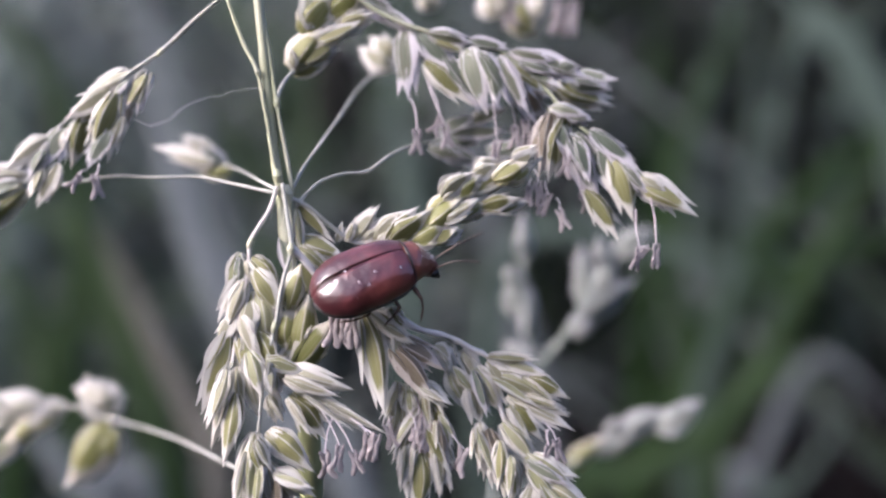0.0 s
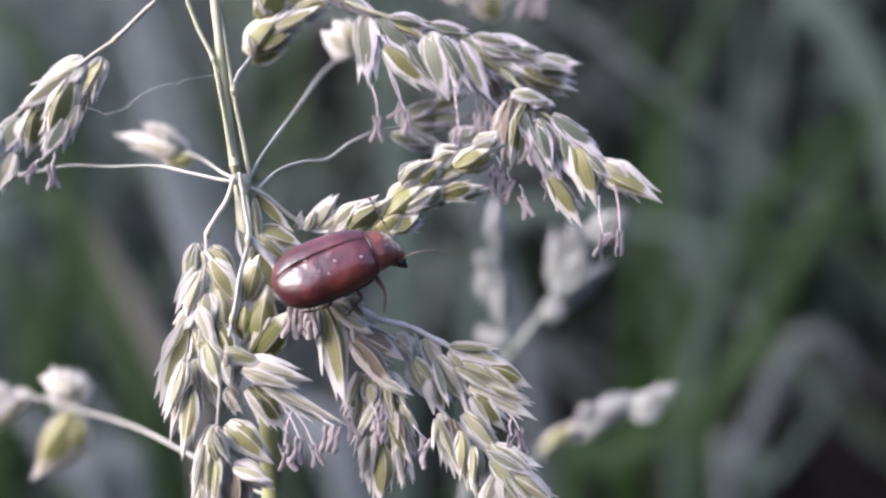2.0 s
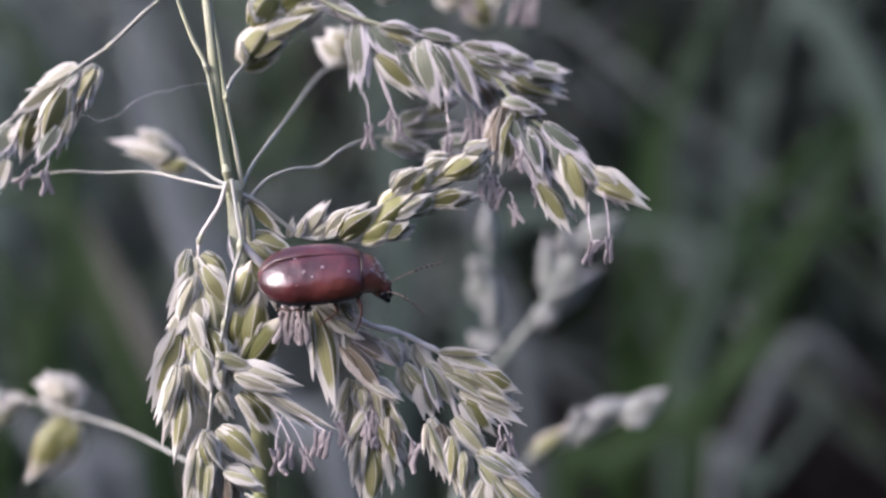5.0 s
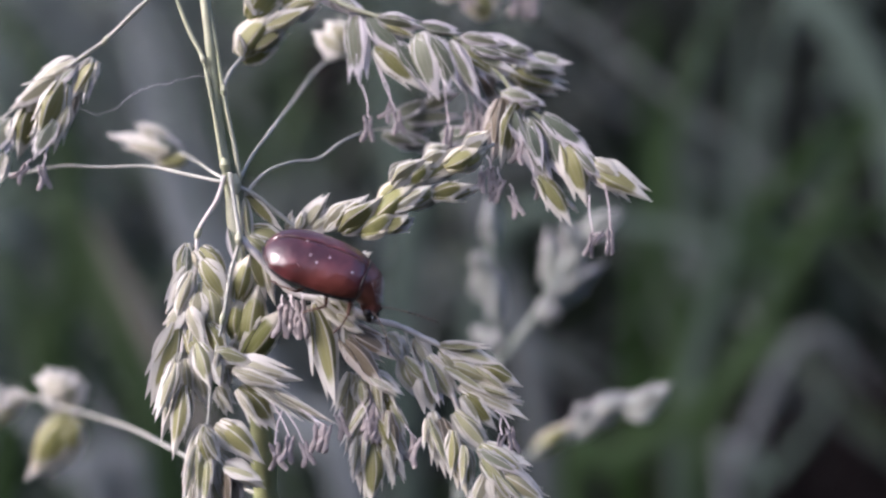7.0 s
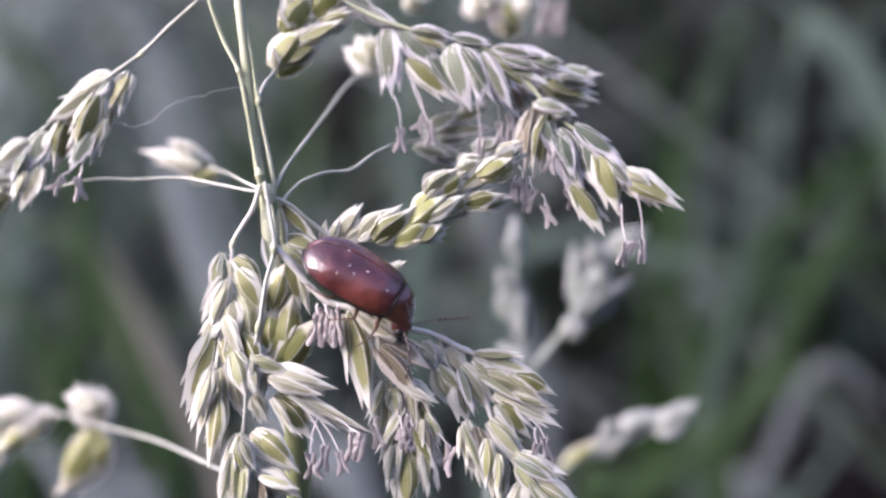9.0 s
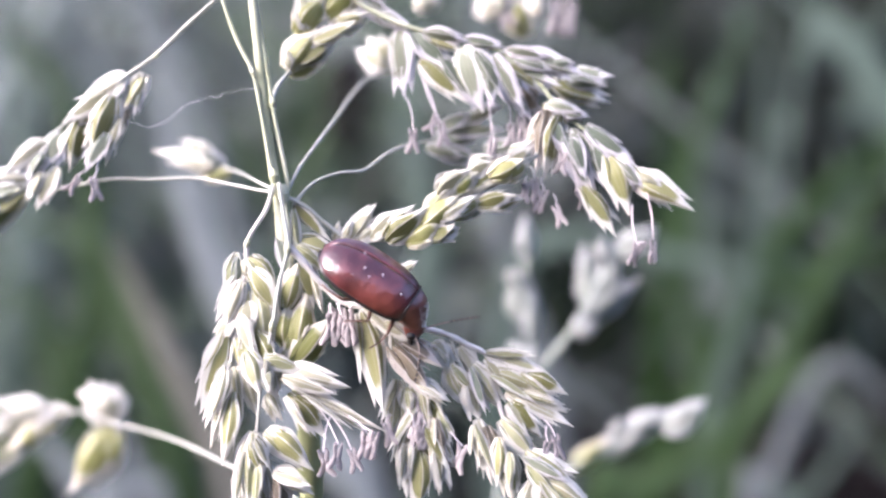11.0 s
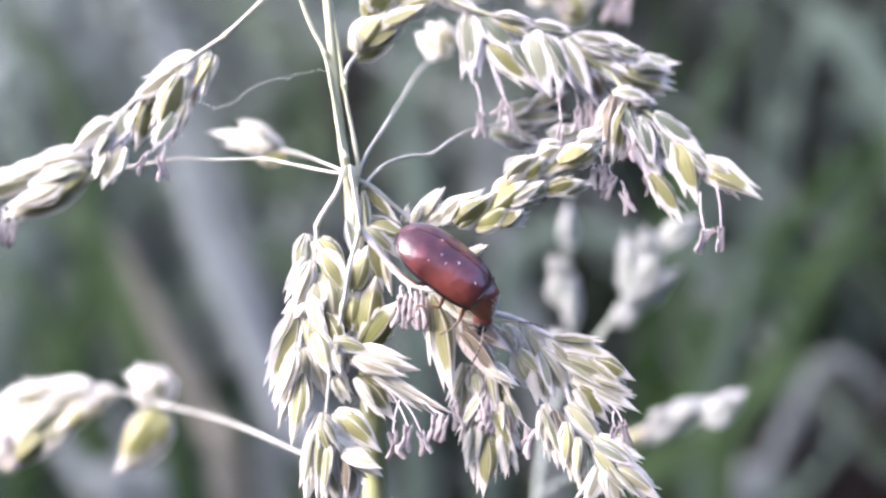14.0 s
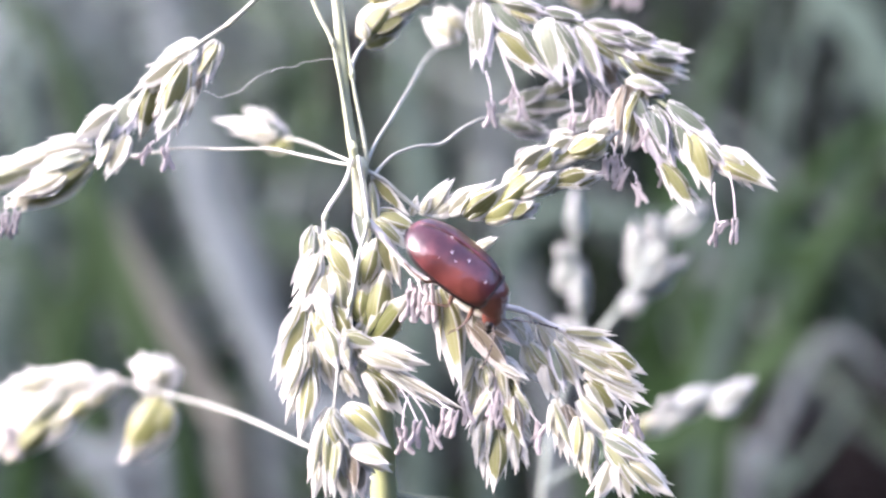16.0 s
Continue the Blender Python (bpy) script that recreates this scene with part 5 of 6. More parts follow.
floret(sp, "o", 1.35, 14, (3.68, 65.73, -8.64), (5.56, 65.83, -10.71))
floret(sp, "w", 0.84, -14, (-0.44, 65.72, -5.27), (0.5, 65.62, -6.19))
floret(sp, "w", 0.57, -19, (-0.15, 65.6, -5.48), (0.47, 65.64, -6.83))
floret(sp, "w", 0.86, 50, (0.48, 66.17, -6.76), (1.64, 66.16, -8.61))
floret(sp, "p", 0.6, -4, (0.54, 65.6, -6.53), (1.97, 65.7, -8.18))
floret(sp, "g", 0.86, -32, (1.74, 66.17, -6.76), (2.7, 66.25, -9.29))
floret(sp, "g", 0.6, -20, (1.63, 65.6, -6.67), (2.48, 65.42, -9.34))
floret(sp, "w", 0.57, -52, (1.47, 65.6, -7.65), (1.78, 65.59, -9.33))
floret(sp, "w", 0.66, -30, (3.65, 65.6, -8.68), (4.75, 65.52, -10.42))
anther(sp, 1.34, -12, (5.5, 65.78, -9.49), (6.25, 65.55, -10.54))
anther(sp, 1.18, 20, (5.8, 65.78, -9.95), (5.84, 65.51, -10.84))
sp = spikelet(grass_panicle, (1.99, 65.78, -9.58), (1.81, 65.78, -9.95))
floret(sp, "w", 1.02, -10, (2, 65.73, -9.57), (2.74, 65.74, -13.25))
floret(sp, "b", 1.28, -12, (2.42, 65.65, -9.93), (3.24, 65.64, -13.11))
floret(sp, "p", 1.15, -11, (3.23, 65.55, -9.55), (5.3, 65.62, -11.93))
floret(sp, "w", 0.7, 27, (1.8, 65.48, -9.91), (2.05, 65.43, -12.23))
floret(sp, "p", 0.5, -11, (1.84, 65.3, -9.78), (3.03, 65.12, -12.91))
floret(sp, "p", 0.9, -43, (2.28, 65.87, -10.02), (2.33, 65.93, -12.92))
floret(sp, "p", 0.81, -21, (3.39, 65.87, -9.54), (4.73, 65.88, -11.66))
floret(sp, "w", 0.5, 19, (1.69, 65.87, -9.99), (2.15, 65.77, -11.79))
floret(sp, "w", 0.34, 19, (1.68, 65.3, -9.83), (1.53, 65.24, -11.64))
sp = spikelet(grass_panicle, (3.6, 65.48, -11.09), (4.69, 65.48, -12.08))
floret(sp, "y", 1.2, -28, (3.61, 65.74, -11.14), (3.85, 65.52, -14.27))
floret(sp, "p", 1.33, 7, (4.54, 65.5, -11.4), (7.63, 65.36, -13.61))
floret(sp, "w", 1.08, 3, (5.03, 65.42, -12.85), (4.02, 65.23, -15.28))
floret(sp, "w", 1.46, 3, (5.4, 65.38, -12.84), (8.45, 65.07, -14.85))
floret(sp, "w", 1.27, -23, (5.45, 65.33, -12.68), (6.23, 65.42, -15.48))
floret(sp, "o", 0.89, 7, (3.12, 65.17, -10.48), (2.97, 65.22, -13.27))
floret(sp, "p", 1.08, -26, (4.67, 65.17, -12.03), (6.66, 65.01, -14.31))
floret(sp, "w", 0.85, -16, (3.71, 65.57, -11.26), (4.18, 65.43, -13.71))
floret(sp, "p", 0.59, 13, (3.7, 65, -11.28), (3.56, 65.05, -13.8))
floret(sp, "p", 0.94, -19, (4.66, 65.57, -11.46), (7.55, 65.56, -12.58))
floret(sp, "g", 0.65, 6, (4.55, 65, -11.59), (7.05, 64.72, -12.94))
floret(sp, "w", 0.76, -26, (5, 65.57, -12.96), (3.61, 65.49, -14.88))
floret(sp, "w", 1.03, 39, (5.27, 65.57, -13.14), (8.42, 65.42, -14.29))
floret(sp, "p", 0.71, -46, (5.52, 65, -12.84), (7.37, 64.98, -14.79))
floret(sp, "p", 0.89, 3, (5.45, 65.57, -12.77), (5.43, 65.46, -14.99))
floret(sp, "p", 0.62, -49, (5.3, 65, -12.73), (6.37, 64.85, -14.64))
floret(sp, "p", 0.63, 59, (3.05, 65.57, -10.63), (2.45, 65.55, -12.6))
floret(sp, "g", 0.76, -18, (4.7, 65.57, -12.3), (6.69, 65.57, -14.09))
sp = spikelet(grass_panicle, (-28.06, 88.3, -11.6), (-28.82, 88.3, -12.02))
floret(sp, "w", 1.75, 5, (-28.22, 88.81, -11.67), (-31.53, 88.63, -12.82))
floret(sp, "w", 2.09, -16, (-29.42, 88.6, -11.73), (-32.98, 88.45, -13.05))
floret(sp, "p", 2.09, -21, (-30.28, 88.42, -12.12), (-33.78, 88.57, -14.66))
floret(sp, "w", 2.25, -24, (-31.14, 88.23, -11.93), (-35.16, 87.81, -13.54))
floret(sp, "w", 2.34, 24, (-32.54, 88.18, -12.51), (-36.8, 87.76, -14.03))
floret(sp, "p", 2.17, -25, (-31.88, 87.97, -12.98), (-35.79, 87.54, -15.82))
floret(sp, "w", 2.09, 20, (-33.04, 87.72, -13.27), (-37.53, 88.02, -14.99))
floret(sp, "y", 1.5, 0, (-29.74, 87.79, -12.54), (-32.08, 87.37, -14.3))
floret(sp, "w", 1.42, -28, (-28.54, 87.44, -11.9), (-30.85, 87.43, -13.73))
floret(sp, "w", 2.1, 12, (-29.8, 88.4, -11.4), (-34.5, 88.2, -11.7))
floret(sp, "w", 2.3, -8, (-32, 88.3, -11.8), (-37, 88.1, -12.1))
floret(sp, "p", 2.2, 20, (-31, 88.1, -13), (-35.2, 87.8, -16.8))
floret(sp, "w", 2.3, -20, (-33.5, 88, -14), (-38.2, 87.8, -17.4))
floret(sp, "w", 2.2, 6, (-34, 88.2, -12.6), (-39, 88, -13.9))
floret(sp, "y", 2, -14, (-32.4, 87.9, -14), (-36.4, 87.6, -17.6))
anther(sp, 2.1, 0, (-35.15, 87.8, -14.54), (-35.58, 87.33, -14.87))
sp = spikelet(grass_panicle, (-24.63, 88.3, -12.44), (-24.46, 88.3, -11.9))
floret(sp, "w", 2.59, 10, (-24.69, 88.52, -12.47), (-26.45, 87.96, -9.3))
floret(sp, "w", 2.25, 18, (-24.22, 88.35, -11.19), (-27.4, 88.04, -10.15))
floret(sp, "w", 1.67, 3, (-24.8, 88.01, -12.27), (-23.79, 87.68, -10.19))
floret(sp, "w", 2.09, 7, (-24.36, 87.93, -11.85), (-25.32, 87.65, -9.44))
sp = spikelet(grass_panicle, (-24.63, 88.3, -13.03), (-25.3, 88.3, -15.04))
floret(sp, "y", 3.01, 13, (-24.63, 88.32, -13.03), (-27.67, 88.11, -17.6))
floret(sp, "y", 1.84, 13, (-24.22, 88.02, -13.24), (-25.29, 88.26, -16.62))
floret(sp, "w", 1.5, 12, (-25.19, 87.92, -14.97), (-28.21, 87.98, -17.74))
sp = spikelet(grass_panicle, (6.11, 85.3, 15.17), (4.9, 85.3, 16.63))
floret(sp, "y", 2.1, -4, (6.13, 85.51, 15.21), (5.17, 85.18, 18.43))
floret(sp, "w", 2.02, -6, (3.56, 85.32, 16.47), (2.99, 85.08, 18.81))
floret(sp, "w", 1.69, 2, (6.5, 85.14, 16.44), (7.2, 85.22, 19.24))
floret(sp, "w", 2.02, -8, (-0.36, 85.12, 17.2), (-1.77, 84.81, 18.95))
floret(sp, "w", 1.61, 15, (4.88, 85.03, 16.58), (4.24, 84.39, 18.85))
anther(sp, 2.18, 0, (8.09, 84.8, 18.14), (8.27, 84.63, 17.5))
anther(sp, 2.18, 10, (9.09, 84.8, 18.14), (9.41, 84.77, 17.41))
anther(sp, 1.85, -8, (4.47, 84.8, 18.14), (4.66, 84.64, 17.71))
strand(far_right, "stem", GREY_STEM, 0.3, (4, 132, -612), (1, 128, -460), (-1, 120, -300), (-1, 111, -160), (0.79, 104, -81.84), (2.6, 98, -35.28), (3.87, 97, -21.12), (5.49, 101.32, -15.34), (6.95, 101.23, -11.48), (9.97, 100.17, -7.56), (11.67, 99.64, -4.92), (12.76, 99.64, -2.79), (14.41, 99.64, 0.04), tip=0.9)
strand(far_right, "branch", GREY_STEM, 0.2, (5.77, 101.76, -14.44), (7.19, 101.23, -9.55), (7.11, 100.7, -6.64), (6.73, 100.7, -2.82), (7.01, 100.7, 0.53), tip=0.7)
strand(far_right, "branch", GREY_STEM, 0.2, (3.87, 97, -21.12), (6.75, 97.5, -19.47), (10.04, 98, -17.99), (13.82, 98.4, -16.06), (17.59, 98.6, -14.45), tip=0.7)
sp = spikelet(far_right, (6.94, 101.02, -1.01), (5.97, 101.02, -2.83))
floret(sp, "f", 1.85, 26, (6.94, 101.05, -1.01), (6.95, 101.19, 3.51))
floret(sp, "f", 1.85, -6, (6.23, 101.24, -5.81), (6.18, 101.05, -1.29))
floret(sp, "f", 1.67, 28, (7.23, 101.08, -7.72), (7.5, 100.91, -2.72))
floret(sp, "f", 1.58, -14, (6.36, 100.84, -9.23), (5.2, 100.81, -7.7))
floret(sp, "f", 1.58, 16, (7.49, 100.66, -9.74), (6.53, 100.57, -7.97))
floret(sp, "f", 1.17, -10, (5.95, 100.55, -2.81), (5.46, 100.04, -1.38))
sp = spikelet(far_right, (11.9, 99.96, -4.79), (13.51, 99.96, -1.38))
floret(sp, "f", 1.87, -3, (11.93, 100.24, -4.8), (11.49, 99.67, 0.81))
floret(sp, "f", 2.36, 25, (11.52, 100.01, -6.21), (16.49, 100.25, -2.24))
floret(sp, "f", 1.65, -3, (13.03, 99.96, -4.31), (14.49, 99.53, 1))
floret(sp, "f", 2.05, -12, (14.51, 99.65, -0.52), (17.73, 99.14, 2.02))
floret(sp, "f", 1.56, -10, (12.14, 99.63, -7.13), (10.51, 99.36, -5.61))
floret(sp, "f", 1.34, 7, (13.45, 99.52, -1.37), (12.92, 99.01, 1.22))
sp = spikelet(far_right, (10.12, 98.8, -18.32), (19.5, 98.8, -14.25))
floret(sp, "y", 1.92, 22, (10.13, 98.85, -18.33), (13.92, 98.51, -15.37))
floret(sp, "f", 2.15, 9, (12.92, 98.72, -16.9), (17.21, 98.61, -14.08))
floret(sp, "f", 2.34, 13, (14.8, 98.76, -15.51), (19.13, 98.82, -13.55))
floret(sp, "f", 2.15, -20, (17.58, 98.57, -15.01), (21.55, 98.34, -12.27))
floret(sp, "f", 1.45, 2, (13.92, 98.47, -15.46), (14.34, 98.12, -13.82))
floret(sp, "f", 1.64, 14, (19.4, 98.32, -14.18), (20.93, 97.82, -12.71))
def thread(points):
    """A slack silk thread with small kinks and a few caught grains."""
    rng = random.Random(6)
    line = spline(points, 5)
    for p in line[1:-1]:
        p.z += rng.uniform(-0.09, 0.09)
    part("thread", tube(bmesh.new(), [mm(p) for p in line], [0.012 * MM, 0.008 * MM], 6, 3, wobble=0.3), SILK, spider_thread)
    for k in (3, 8, 13, 15):
        bead = bmesh.new()
        bmesh.ops.create_icosphere(bead, subdivisions=1, radius=rng.uniform(0.02, 0.035) * MM, matrix=Matrix.Translation(mm(line[k])))
        part("grain", bead, SILK, spider_thread, "tiny pale grain")


thread([(-17.96, 68.6, 7.45), (-16.79, 68.6, 7.16), (-15.71, 68.42, 7.43), (-14.8, 68, 8.09), (-13.87, 67.7, 8.45), (-12.38, 67.1, 8.69), (-11.16, 66.5, 8.93), (-10.16, 66.08, 8.87)])


def knot(parent, radius, long, at, lean):
    """A swollen joint of the stem."""
    a = mm(at)
    d = Vector((lean, 0, 1)).normalized() * long * MM
    part("joint", tube(bmesh.new(), [a - d, a - d * 0.4, a, a + d * 0.4, a + d], [radius * MM * f for f in (0.55, 0.85, 1.0, 0.85, 0.5)], 12, 5, wobble=0.12), STEM, parent, "swollen pale stem joint")


knot(grass_panicle, 0.36, 0.55, (-8.61, 65.78, 3), -0.1)
knot(grass_panicle, 0.3, 0.4, (-9.11, 65.54, 4.01), -0.1)
knot(grass_panicle, 0.2, 0.3, (-10.6, 65.54, 0.34), 0.4)
knot(grass_panicle, 0.22, 0.35, (-8.28, 64.9, 0), 0)
knot(grass_panicle, 0.17, 0.3, (-9.16, 64.6, -4.26), 0.2)
knot(grass_panicle, 0.16, 0.3, (-16.19, 68.24, 11.29), 0.8)
knot(grass_panicle, 0.17, 0.3, (-10.24, 65.78, 9.76), -0.4)
knot(grass_panicle, 0.2, 0.3, (-9.2, 65.96, 8.1), 0.1)
knot(grass_panicle, 0.42, 0.7, (-7.51, 68.24, -15.02), -0.1)


# ---- the beetle ----
def shell_material(name, deep, light):
    m, n, l = material(name)
    coord = n.new("ShaderNodeTexCoord")
    a = noisy(n, l, 480.0, 5.0, coord.outputs["Object"])
    pits = n.new("ShaderNodeTexVoronoi")
    pits.inputs["Scale"].default_value = 7000.0
    l.new(coord.outputs["Object"], pits.inputs["Vector"])
    dots = smooth(n, l, pits.outputs["Distance"], 0.1, 0.4)
    colour = mixed(n, l, smooth(n, l, a, 0.38, 0.64), deep, light)
    colour = mixed(n, l, mathnode(n, l, "MULTIPLY", mathnode(n, l, "SUBTRACT", 1.0, dots), 0.2), colour, (0.09, 0.022, 0.02))
    dent = noisy(n, l, 1100.0, 2.0, coord.outputs["Object"])
    relief = mathnode(n, l, "ADD", mathnode(n, l, "MULTIPLY", dots, 0.05), mathnode(n, l, "MULTIPLY", dent, 2.2))
    sep = n.new("ShaderNodeSeparateXYZ")
    l.new(coord.outputs["Object"], sep.inputs[0])
    # orange glow of light through the front flanks, put into the colour
    flank = mathnode(n, l, "MULTIPLY", smooth(n, l, mathnode(n, l, "ABSOLUTE", sep.outputs["Y"]), 0.00095, 0.0017), smooth(n, l, sep.outputs["X"], -0.002, 0.002))
    colour = mixed(n, l, mathnode(n, l, "MULTIPLY", flank, 0.45), colour, (0.2, 0.06, 0.032))
    b = finish(n, l, colour, 0.36, 0, relief, 0.6, 0.0001, 0.5)
    l.new(b.inputs["Normal"].links[0].from_socket, b.inputs["Coat Normal"])
    b.inputs["Coat Weight"].default_value, b.inputs["Coat Roughness"].default_value = 0.7, 0.1
    return m


SHELL = shell_material("brown_shell", (0.038, 0.009, 0.011), (0.108, 0.028, 0.03))
NECK = shell_material("red_brown_shell", (0.1, 0.028, 0.019), (0.23, 0.075, 0.046))
CHITIN = streaked("orange_brown_chitin", (0.1, 0.03, 0.022), (0.2, 0.066, 0.042), 0.42, 0.0, 1500.0)
LEG = streaked("leg_brown", (0.045, 0.02, 0.012), (0.12, 0.055, 0.032), 0.4, 0.12, 2500.0)
DARK = streaked("dark_chitin", (0.03, 0.012, 0.009), (0.05, 0.02, 0.014), 0.45, 0.0, 1500.0)
BLACK = streaked("black_chitin", (0.008, 0.007, 0.007), (0.02, 0.016, 0.014), 0.3, 0.0, 2500.0)
PALE = streaked("pale_antenna", (0.12, 0.09, 0.07), (0.26, 0.2, 0.165), 0.4, 0.1, 2500.0)


def dome(x0, x1, wide, high, low, side=0, rows=26, cols=22, front=0.5, back=0.5, power=2.6, wrap=0.6, narrow=0.0, slope=0.0):
    """A rounded shell from x0 to x1 (mm), wide to each side, high above and low below z = 0; side: +1 or -1 for the half on that side."""
    bm = bmesh.new()
    grid = []
    for i in range(rows + 1):
        u = 0.5 - 0.5 * math.cos(math.pi * i / rows)
        t = 2 * u - 1
        e = max(0.0, 1 - abs(t) ** power) ** (back if t < 0 else front)
        e *= 1 - narrow * u ** 2
        x = x0 + (x1 - x0) * u
        line = []
        for j in range(cols + 1):
            w = math.pi * (0.5 - side * (j / cols) * wrap) if side else 2 * math.pi * j / cols
            c, s = math.cos(w), math.sin(w)
            line.append(bm.verts.new((x * MM, wide * e * c * MM, (high * (1 - slope * (1 - u) ** 1.5) if s > 0 else low) * e * s * MM)))
        grid.append(line)
    for a, b in zip(grid, grid[1:]):
        for j in range(cols):
            bm.faces.new((a[j], b[j], b[j + 1], a[j + 1]))
    bmesh.ops.remove_doubles(bm, verts=bm.verts, dist=0.000002)
    bmesh.ops.recalc_face_normals(bm, faces=bm.faces)
    return bm


WIDE, HIGH, X0, X1 = 1.93, 1.62, -2.95, 2.75


def shell_height(x, y):
    t = 2 * (x - X0) / (X1 - X0) - 1
    e = (1 - abs(t) ** 2.9) ** (0.5 if t < 0 else 0.25) * (1 - 0.07 * (t / 2 + 0.5) ** 2)
    return HIGH * (1 - 0.32 * (0.5 - t / 2) ** 1.5) * e * math.sqrt(max(0.0, 1 - (y / (WIDE * e)) ** 2))


def beetle():
    """Head towards +x, back up +z, mm."""
    b = tagged(new("beetle"), "shiny reddish-brown beetle with pale specks walking on the grass", "beetle")
    part("abdomen", dome(-2.85, 2.6, 1.88, 1.2, 1.1, narrow=0.17), DARK, b, "dark brown underside")
    for side in (1, -1):
        e = dome(X0, X1, WIDE, HIGH, 0.55, side, back=0.5, front=0.25, power=2.9, narrow=0.07, slope=0.32)
        # the two cases gape a little behind
        bmesh.ops.transform(e, verts=e.verts, matrix=Matrix.Translation((X1 * MM, side * 0.012 * MM, 0)) @ pose(0, 0, 0, 0, 0, -side * 1.2) @ Matrix.Translation((-X1 * MM, 0, 0)))
        inner = bmesh.ops.extrude_edge_only(e, edges=[g for g in e.edges if g.is_boundary])
        for v in inner["geom"]:
            if isinstance(v, bmesh.types.BMVert):
                v.co.z -= 0.16 * MM
                v.co.y += side * 0.03 * MM if v.co.z > 0.6 * MM else -side * 0.14 * MM
        case = part("wing_case", e, SHELL, b)
        # shadow under the case's lower edge, modelled as a black line
        edge = []
        for k in range(17):
            f = 2 * k / 16 - 1
            x = X0 + 0.02 + (X1 - X0 - 0.3) * (math.sin(math.pi / 2 * f) + 1) / 2
            u = abs(2 * (x - X0) / (X1 - X0) - 1)
            w = (1 - u ** 2.9) ** (0.5 if f < 0 else 0.25) * (1 - 0.07 * ((x - X0) / (X1 - X0)) ** 2)
            edge.append(Vector((x * MM, side * WIDE * w * 0.99 * MM, -0.24 * w * MM)))
        part("rim", tube(bmesh.new(), edge, [0.12 * MM, 0.1 * MM, 0.05 * MM], 8, 3), BLACK, case, "black line for the shadow under the lower edge")
    n = dome(-1.5, 1.65, 1.24, 1.12, 0.74, front=0.8, back=0.2, power=1.15)
    neck = part("neck_shield", n, NECK, b, "reddish-brown neck shield")
    # short pale hairs that stand on the shield
    rng = random.Random(8)
    fuzz = bmesh.new()
    for _ in range(110):
        x, w = rng.uniform(0.2, 1.3), rng.uniform(0.2, 0.62) * math.pi
        t = 2 * (x + 1.5) / 3.15 - 1
        e = (1 - abs(t) ** 1.15) ** (0.2 if t < 0 else 0.8) * 0.98
        foot = Vector((x, 1.24 * e * math.cos(w), 1.12 * e * math.sin(w)))
        up = Vector((0.6, math.cos(w), math.sin(w))).normalized() * rng.uniform(0.06, 0.14)
        tube(fuzz, [foot * MM, (foot + up * 0.6) * MM, (foot + up + Vector((0.05, 0, 0))) * MM], [0.01 * MM, 0.008 * MM, 0.004 * MM], 4, 2)
    seam = [Vector((2.4 + 0.1 * math.sin(w), 1.35 * math.cos(w), 1.19 * math.sin(w))) * MM for w in [math.pi * (k / 14 * 1.3 - 0.15) for k in range(15)]]
    part("seam", tube(bmesh.new(), seam, [0.03 * MM, 0.065 * MM, 0.03 * MM], 6, 2), BLACK, b, "dark seam behind the neck shield")
    part("hairs", fuzz, FILAMENT, neck, "short pale hairs")
    h = dome(-0.15, 0.94, 0.56, 0.54, 0.52, rows=16, cols=18, power=2.4)
    turn = Matrix.Translation((0.84 * MM, 0, -0.12 * MM)) @ pose(0, 0, 0, 0, 18, 0)
    bmesh.ops.transform(h, verts=h.verts, matrix=turn)
    part("head", h, CHITIN, neck)
    for side in (1, -1):
        e = bmesh.new()
        bmesh.ops.create_uvsphere(e, u_segments=14, v_segments=10, radius=0.27 * MM, matrix=turn @ pose(0.68 * MM, side * 0.42 * MM, 0.05 * MM))
        part("eye", e, BLACK, neck, "black eye")
        j = bmesh.new()
        tube(j, [turn @ (Vector(p) * MM) for p in ((0.9, side * 0.3, -0.1), (1.15, side * 0.28, -0.15), (1.26, side * 0.08, -0.2))], [0.19 * MM, 0.15 * MM, 0.06 * MM], 8, 5)
        part("mandible", j, BLACK, neck, "black mouthpart")
    antennae = []
    for side in (1, -1):
        a = bmesh.new()
        # eleven joints, each thickest at its middle
        bow = 0.0005 if side > 0 else 0.0017
        step = 0.1 if side > 0 else 0.076
        at = [(step * k * MM, 0, bow * k * (26 - k) * MM) for k in range(34)]
        beads = [(0.065 if k < 4 else 0.046) * (0.7, 1.0, 0.9)[k % 3] * MM for k in range(34)]
        tube(a, at, beads, 7, 2)
        antennae.append(part("antenna", a, PALE, b, "pale brown segmented antenna"))
        for k in range(16, 33, 3):
            j = bmesh.new()
            tube(j, [Vector(p) for p in at[k:k + 3]], [0.048 * MM, 0.066 * MM, 0.052 * MM], 7, 2)
            part("outer_joint", j, BLACK, antennae[-1], "black outer joint")
    for side in (1, -1):
        # front legs reach down, middle legs are tucked up, hind legs trail along the edge of the wing cases
        for joints in (((2.2, 0.9, -0.5), (2.38, 2.05, -0.7), (2.28, 2.35, -1.3), (2.02, 2.55, -1.85)),
                       ((0.9, 0.9, -0.5), (1.15, 2.0, -0.8), (0.5, 2.15, -1.25), (0.15, 2.1, -1.65)),
                       ((0.0, 1.1, -0.6), (-0.55, 1.75, -0.75), (-1.5, 1.55, -0.95), (-2.05, 1.2, -1.15))):
            leg = bmesh.new()
            pts = [Vector((x, side * y, z)) * MM for x, y, z in joints]
            tube(leg, [pts[0], (pts[0] + pts[1]) / 2, pts[1]], [0.1 * MM, 0.13 * MM, 0.08 * MM], 8, 4)
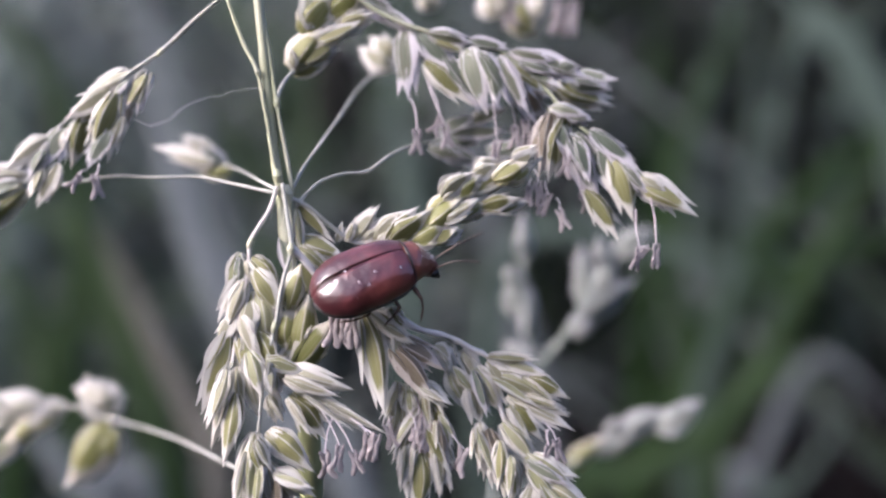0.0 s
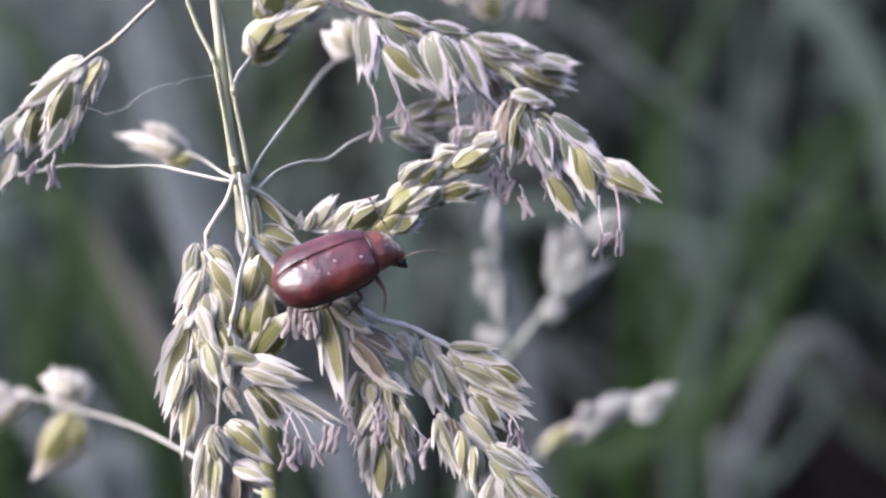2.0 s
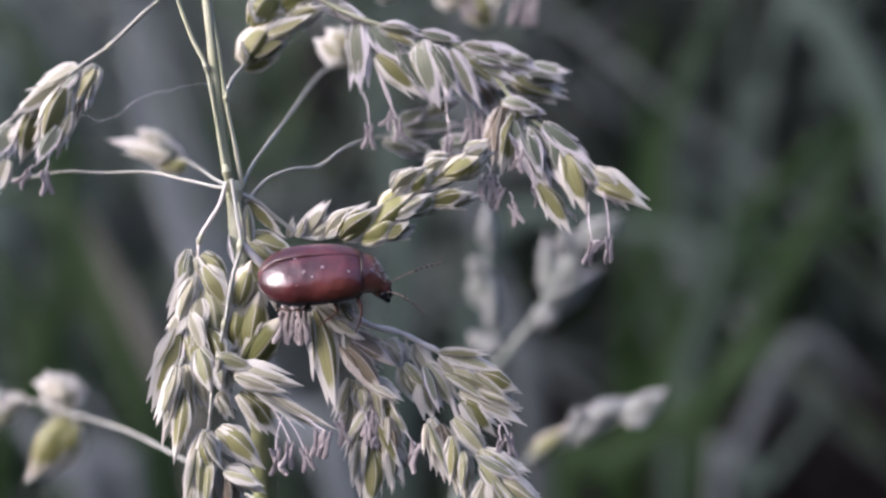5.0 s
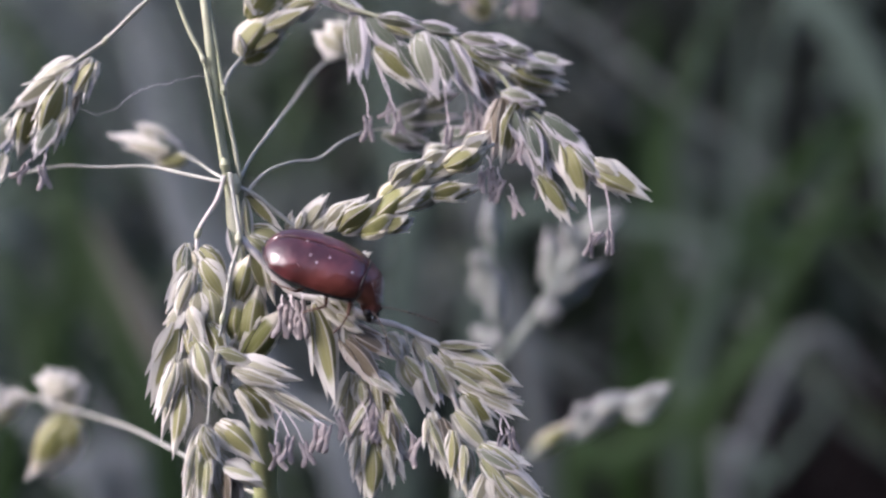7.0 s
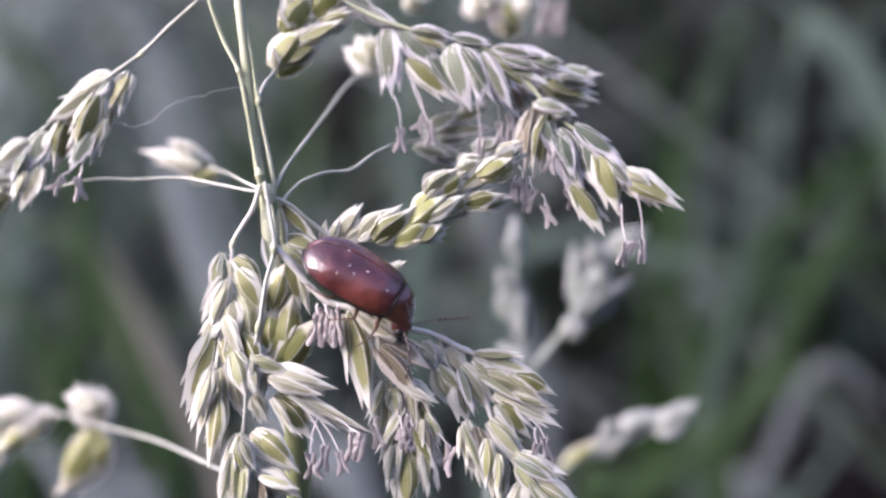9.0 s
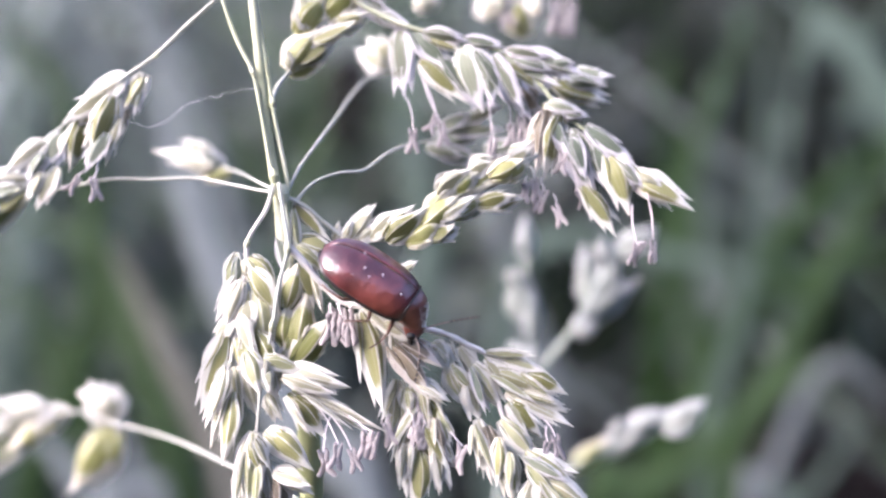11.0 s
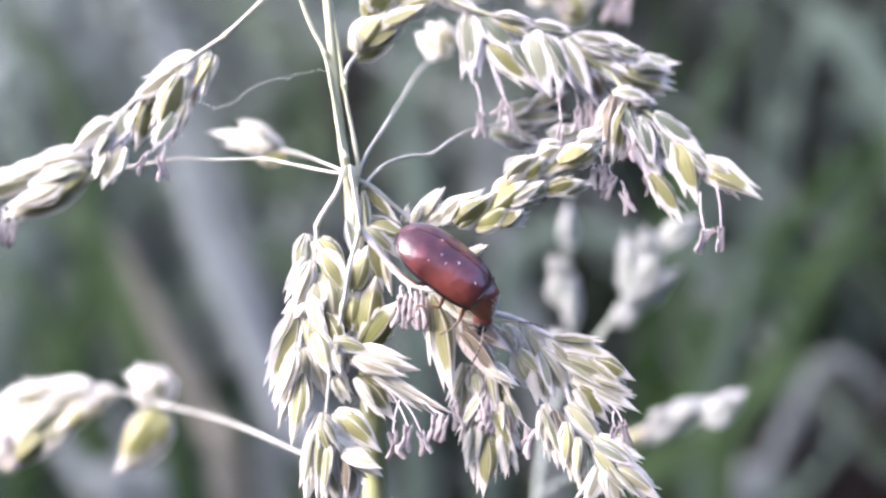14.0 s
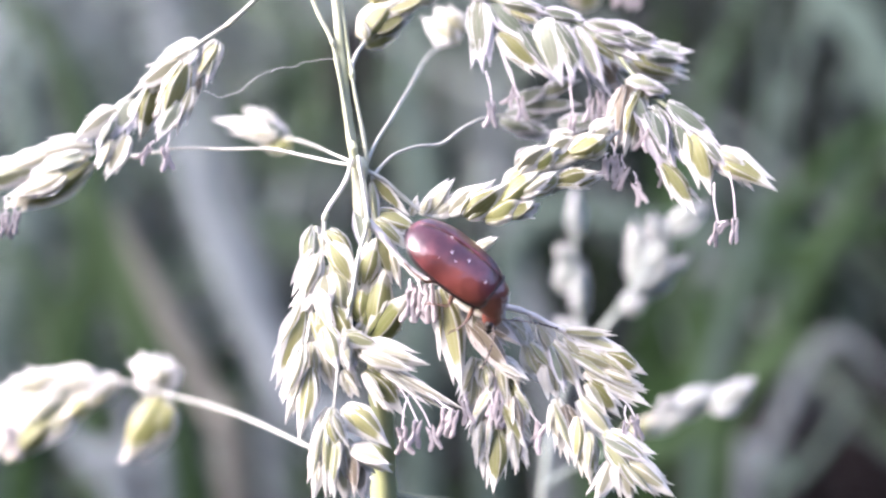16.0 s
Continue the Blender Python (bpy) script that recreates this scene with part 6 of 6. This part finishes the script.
            tube(leg, [pts[1], (pts[1] + pts[2]) / 2, pts[2]], [0.07 * MM, 0.055 * MM, 0.045 * MM], 8, 4)
            tube(leg, [pts[2], (pts[2] + pts[3]) / 2 + Vector((0, 0, 0.05 * MM)), pts[3]], [0.045 * MM, 0.06 * MM, 0.03 * MM], 8, 4)
            part("leg", leg, LEG, b)
    rng = random.Random(3)
    for x, y in ((0.45, -0.8), (1.8, -1.0), (-0.95, -0.1), (-0.5, -0.98), (-0.9, -1.55), (-0.1, -1.25)):
        s = bmesh.new()
        bmesh.ops.create_icosphere(s, subdivisions=2, radius=0.062 * MM, matrix=pose(x * MM, y * MM, shell_height(x, y) * MM))
        for v in s.verts:
            v.co += Vector((rng.uniform(-1, 1), rng.uniform(-1, 1), rng.uniform(-1, 1))) * 0.02 * MM
        part("speck", s, FILAMENT, b, "pale pollen grain")
    return b, neck, antennae


beetle_thing, neck, antennae = beetle()


def beetle_pose(x, y, z, heading, roll, away):
    """Place (mm), the way that the head points (degrees above the level, seen from the front), how far the back is turned up, and how far the head points away."""
    h, r, w = radians(heading), radians(roll), radians(away)
    ahead = Vector((math.cos(h) * math.cos(w), math.sin(w), math.sin(h) * math.cos(w)))
    front = Vector((0, -1, 0))
    front = (front - ahead * front.dot(ahead)).normalized()
    upper = ahead.cross(front)
    if upper.z < 0:
        upper = -upper
    back = front * math.cos(r) + upper * math.sin(r)
    left = back.cross(ahead)
    return Matrix.Translation(mm((x, y, z))) @ Matrix((ahead, left, back)).transposed().to_4x4()


def motions():
    rows = [
        (0, -4.17, 63.2, -1.61, 21, 38, 12),
        (0.5, -4.18, 63.2, -1.42, 21, 38, 12),
        (1, -4.21, 63.2, -1.51, 21, 38, 12),
        (1.5, -4.12, 63.2, -1.66, 21, 39, 12),
        (2, -3.96, 63.2, -1.61, 20, 42, 10),
        (2.5, -3.87, 63.2, -1.49, 18, 47, 9),
        (3, -4.22, 63.2, -1.57, 15, 46, 8),
        (3.5, -4.18, 63.2, -1.60, 13, 47, 7),
        (4, -4.09, 63.2, -1.64, 9, 49, 6),
        (6.5, -4.20, 63.2, -1.48, -13, 53, 4),
        (7, -3.86, 63.2, -1.42, -22, 57, 3),
        (7.5, -3.99, 63.2, -1.48, -30, 57, 3),
        (8, -4.05, 63.2, -1.38, -32, 57, 3),
        (8.5, -3.97, 63.2, -1.40, -33, 57, 3),
        (9, -3.81, 63.2, -1.61, -33, 57, 3),
        (11.5, -3.71, 63.2, -1.76, -36, 57, 3),
        (12, -3.70, 63.2, -1.73, -37, 57, 3),
        (12.5, -3.81, 63.2, -1.79, -38, 57, 3),
        (13, -3.76, 63.2, -1.83, -39, 57, 3),
        (13.5, -3.68, 63.2, -1.99, -38, 57, 3),
        (14, -3.66, 63.2, -1.96, -39, 57, 3),
        (14.5, -3.63, 63.2, -1.96, -39, 57, 3),
        (15, -3.76, 63.2, -2.11, -39, 57, 3),
        (15.5, -3.72, 63.2, -2.09, -39, 57, 3),
        (16, -3.69, 63.2, -2.17, -40, 57, 3),
    ]
    walk(beetle_thing, [(t, beetle_pose(*p)) for t, *p in rows])
    # the feelers wave: seconds, then the way that each points (degrees from the right, upwards), far one and near one
    feelers = [
        (0, 30, 16), (0.5, 80, 20), (1, 88, -14), (1.5, 86, -18), (2, 118, 13), (2.5, 70, 22), (3, 50, 42), (3.5, 48, 35), (4, 45, 30),
        (5, 20, -25), (6.5, -30, -88), (7, -15, -62), (7.5, -10, -60), (8, 30, -70), (8.5, 32, -75), (9, 7, -80), (10.3, 20, -82), (11.5, 0, -86),
        (12, -10, -88), (12.5, -8, -90), (13, -10, -100), (13.5, -10, -116), (14, -5, -105), (14.5, -12, -102), (15, -18, -102), (15.5, -8, -100), (16, -8, -100),
    ]
    times = [r[0] for r in rows]
    def beetle_at(t):
        k = max(i for i in range(len(times)) if times[i] <= t)
        if k == len(times) - 1:
            return beetle_pose(*rows[k][1:])
        f = (t - times[k]) / (times[k + 1] - times[k])
        return beetle_pose(*[p + (q - p) * f for p, q in zip(rows[k][1:], rows[k + 1][1:])])
    # the neck shield with the head: seconds, turn to its right, dip, how far it is put forward (mm)
    nods = [(0, -8, 26, 0.1), (1, -8, 26, 0.22), (2, -8, 24, 0.2), (3, -8, 24, 0.1), (4, -5, 16, 0.0), (5, -16, 22, 0.0), (6.5, -44, 30, 0.0), (7, -28, 28, 0.0),
            (7.5, -16, 27, 0.0), (9, -14, 26, 0.0), (12, -16, 26, 0.0), (16, -15, 26, 0.0)]

    def neck_at(t):
        k = max(i for i in range(len(nods)) if nods[i][0] <= t)
        a, b = nods[k], nods[min(k + 1, len(nods) - 1)]
        f = (t - a[0]) / (b[0] - a[0]) if b[0] > a[0] else 0
        turn, dip, reach = [p + (q - p) * f for p, q in zip(a[1:], b[1:])]
        return pose((2.46 + reach) * MM, 0, -0.05 * MM, 0, dip, turn)
    walk(neck, [(r[0], neck_at(r[0])) for r in nods])
    for ob, side, column in zip(antennae, (1, -1), (1, 2)):
        keys = []
        for row in feelers:
            w = radians(row[column])
            way = Vector((math.cos(w), 0.25 * side - 0.1, math.sin(w)))
            local = beetle_at(row[0]).to_3x3().transposed() @ way
            base = neck_at(row[0]) @ (Vector((1.48, side * 0.34, -0.12)) * MM)
            keys.append((row[0], Matrix.Translation(base) @ local.to_track_quat("X", "Z").to_matrix().to_4x4()))
        walk(ob, keys)


motions()
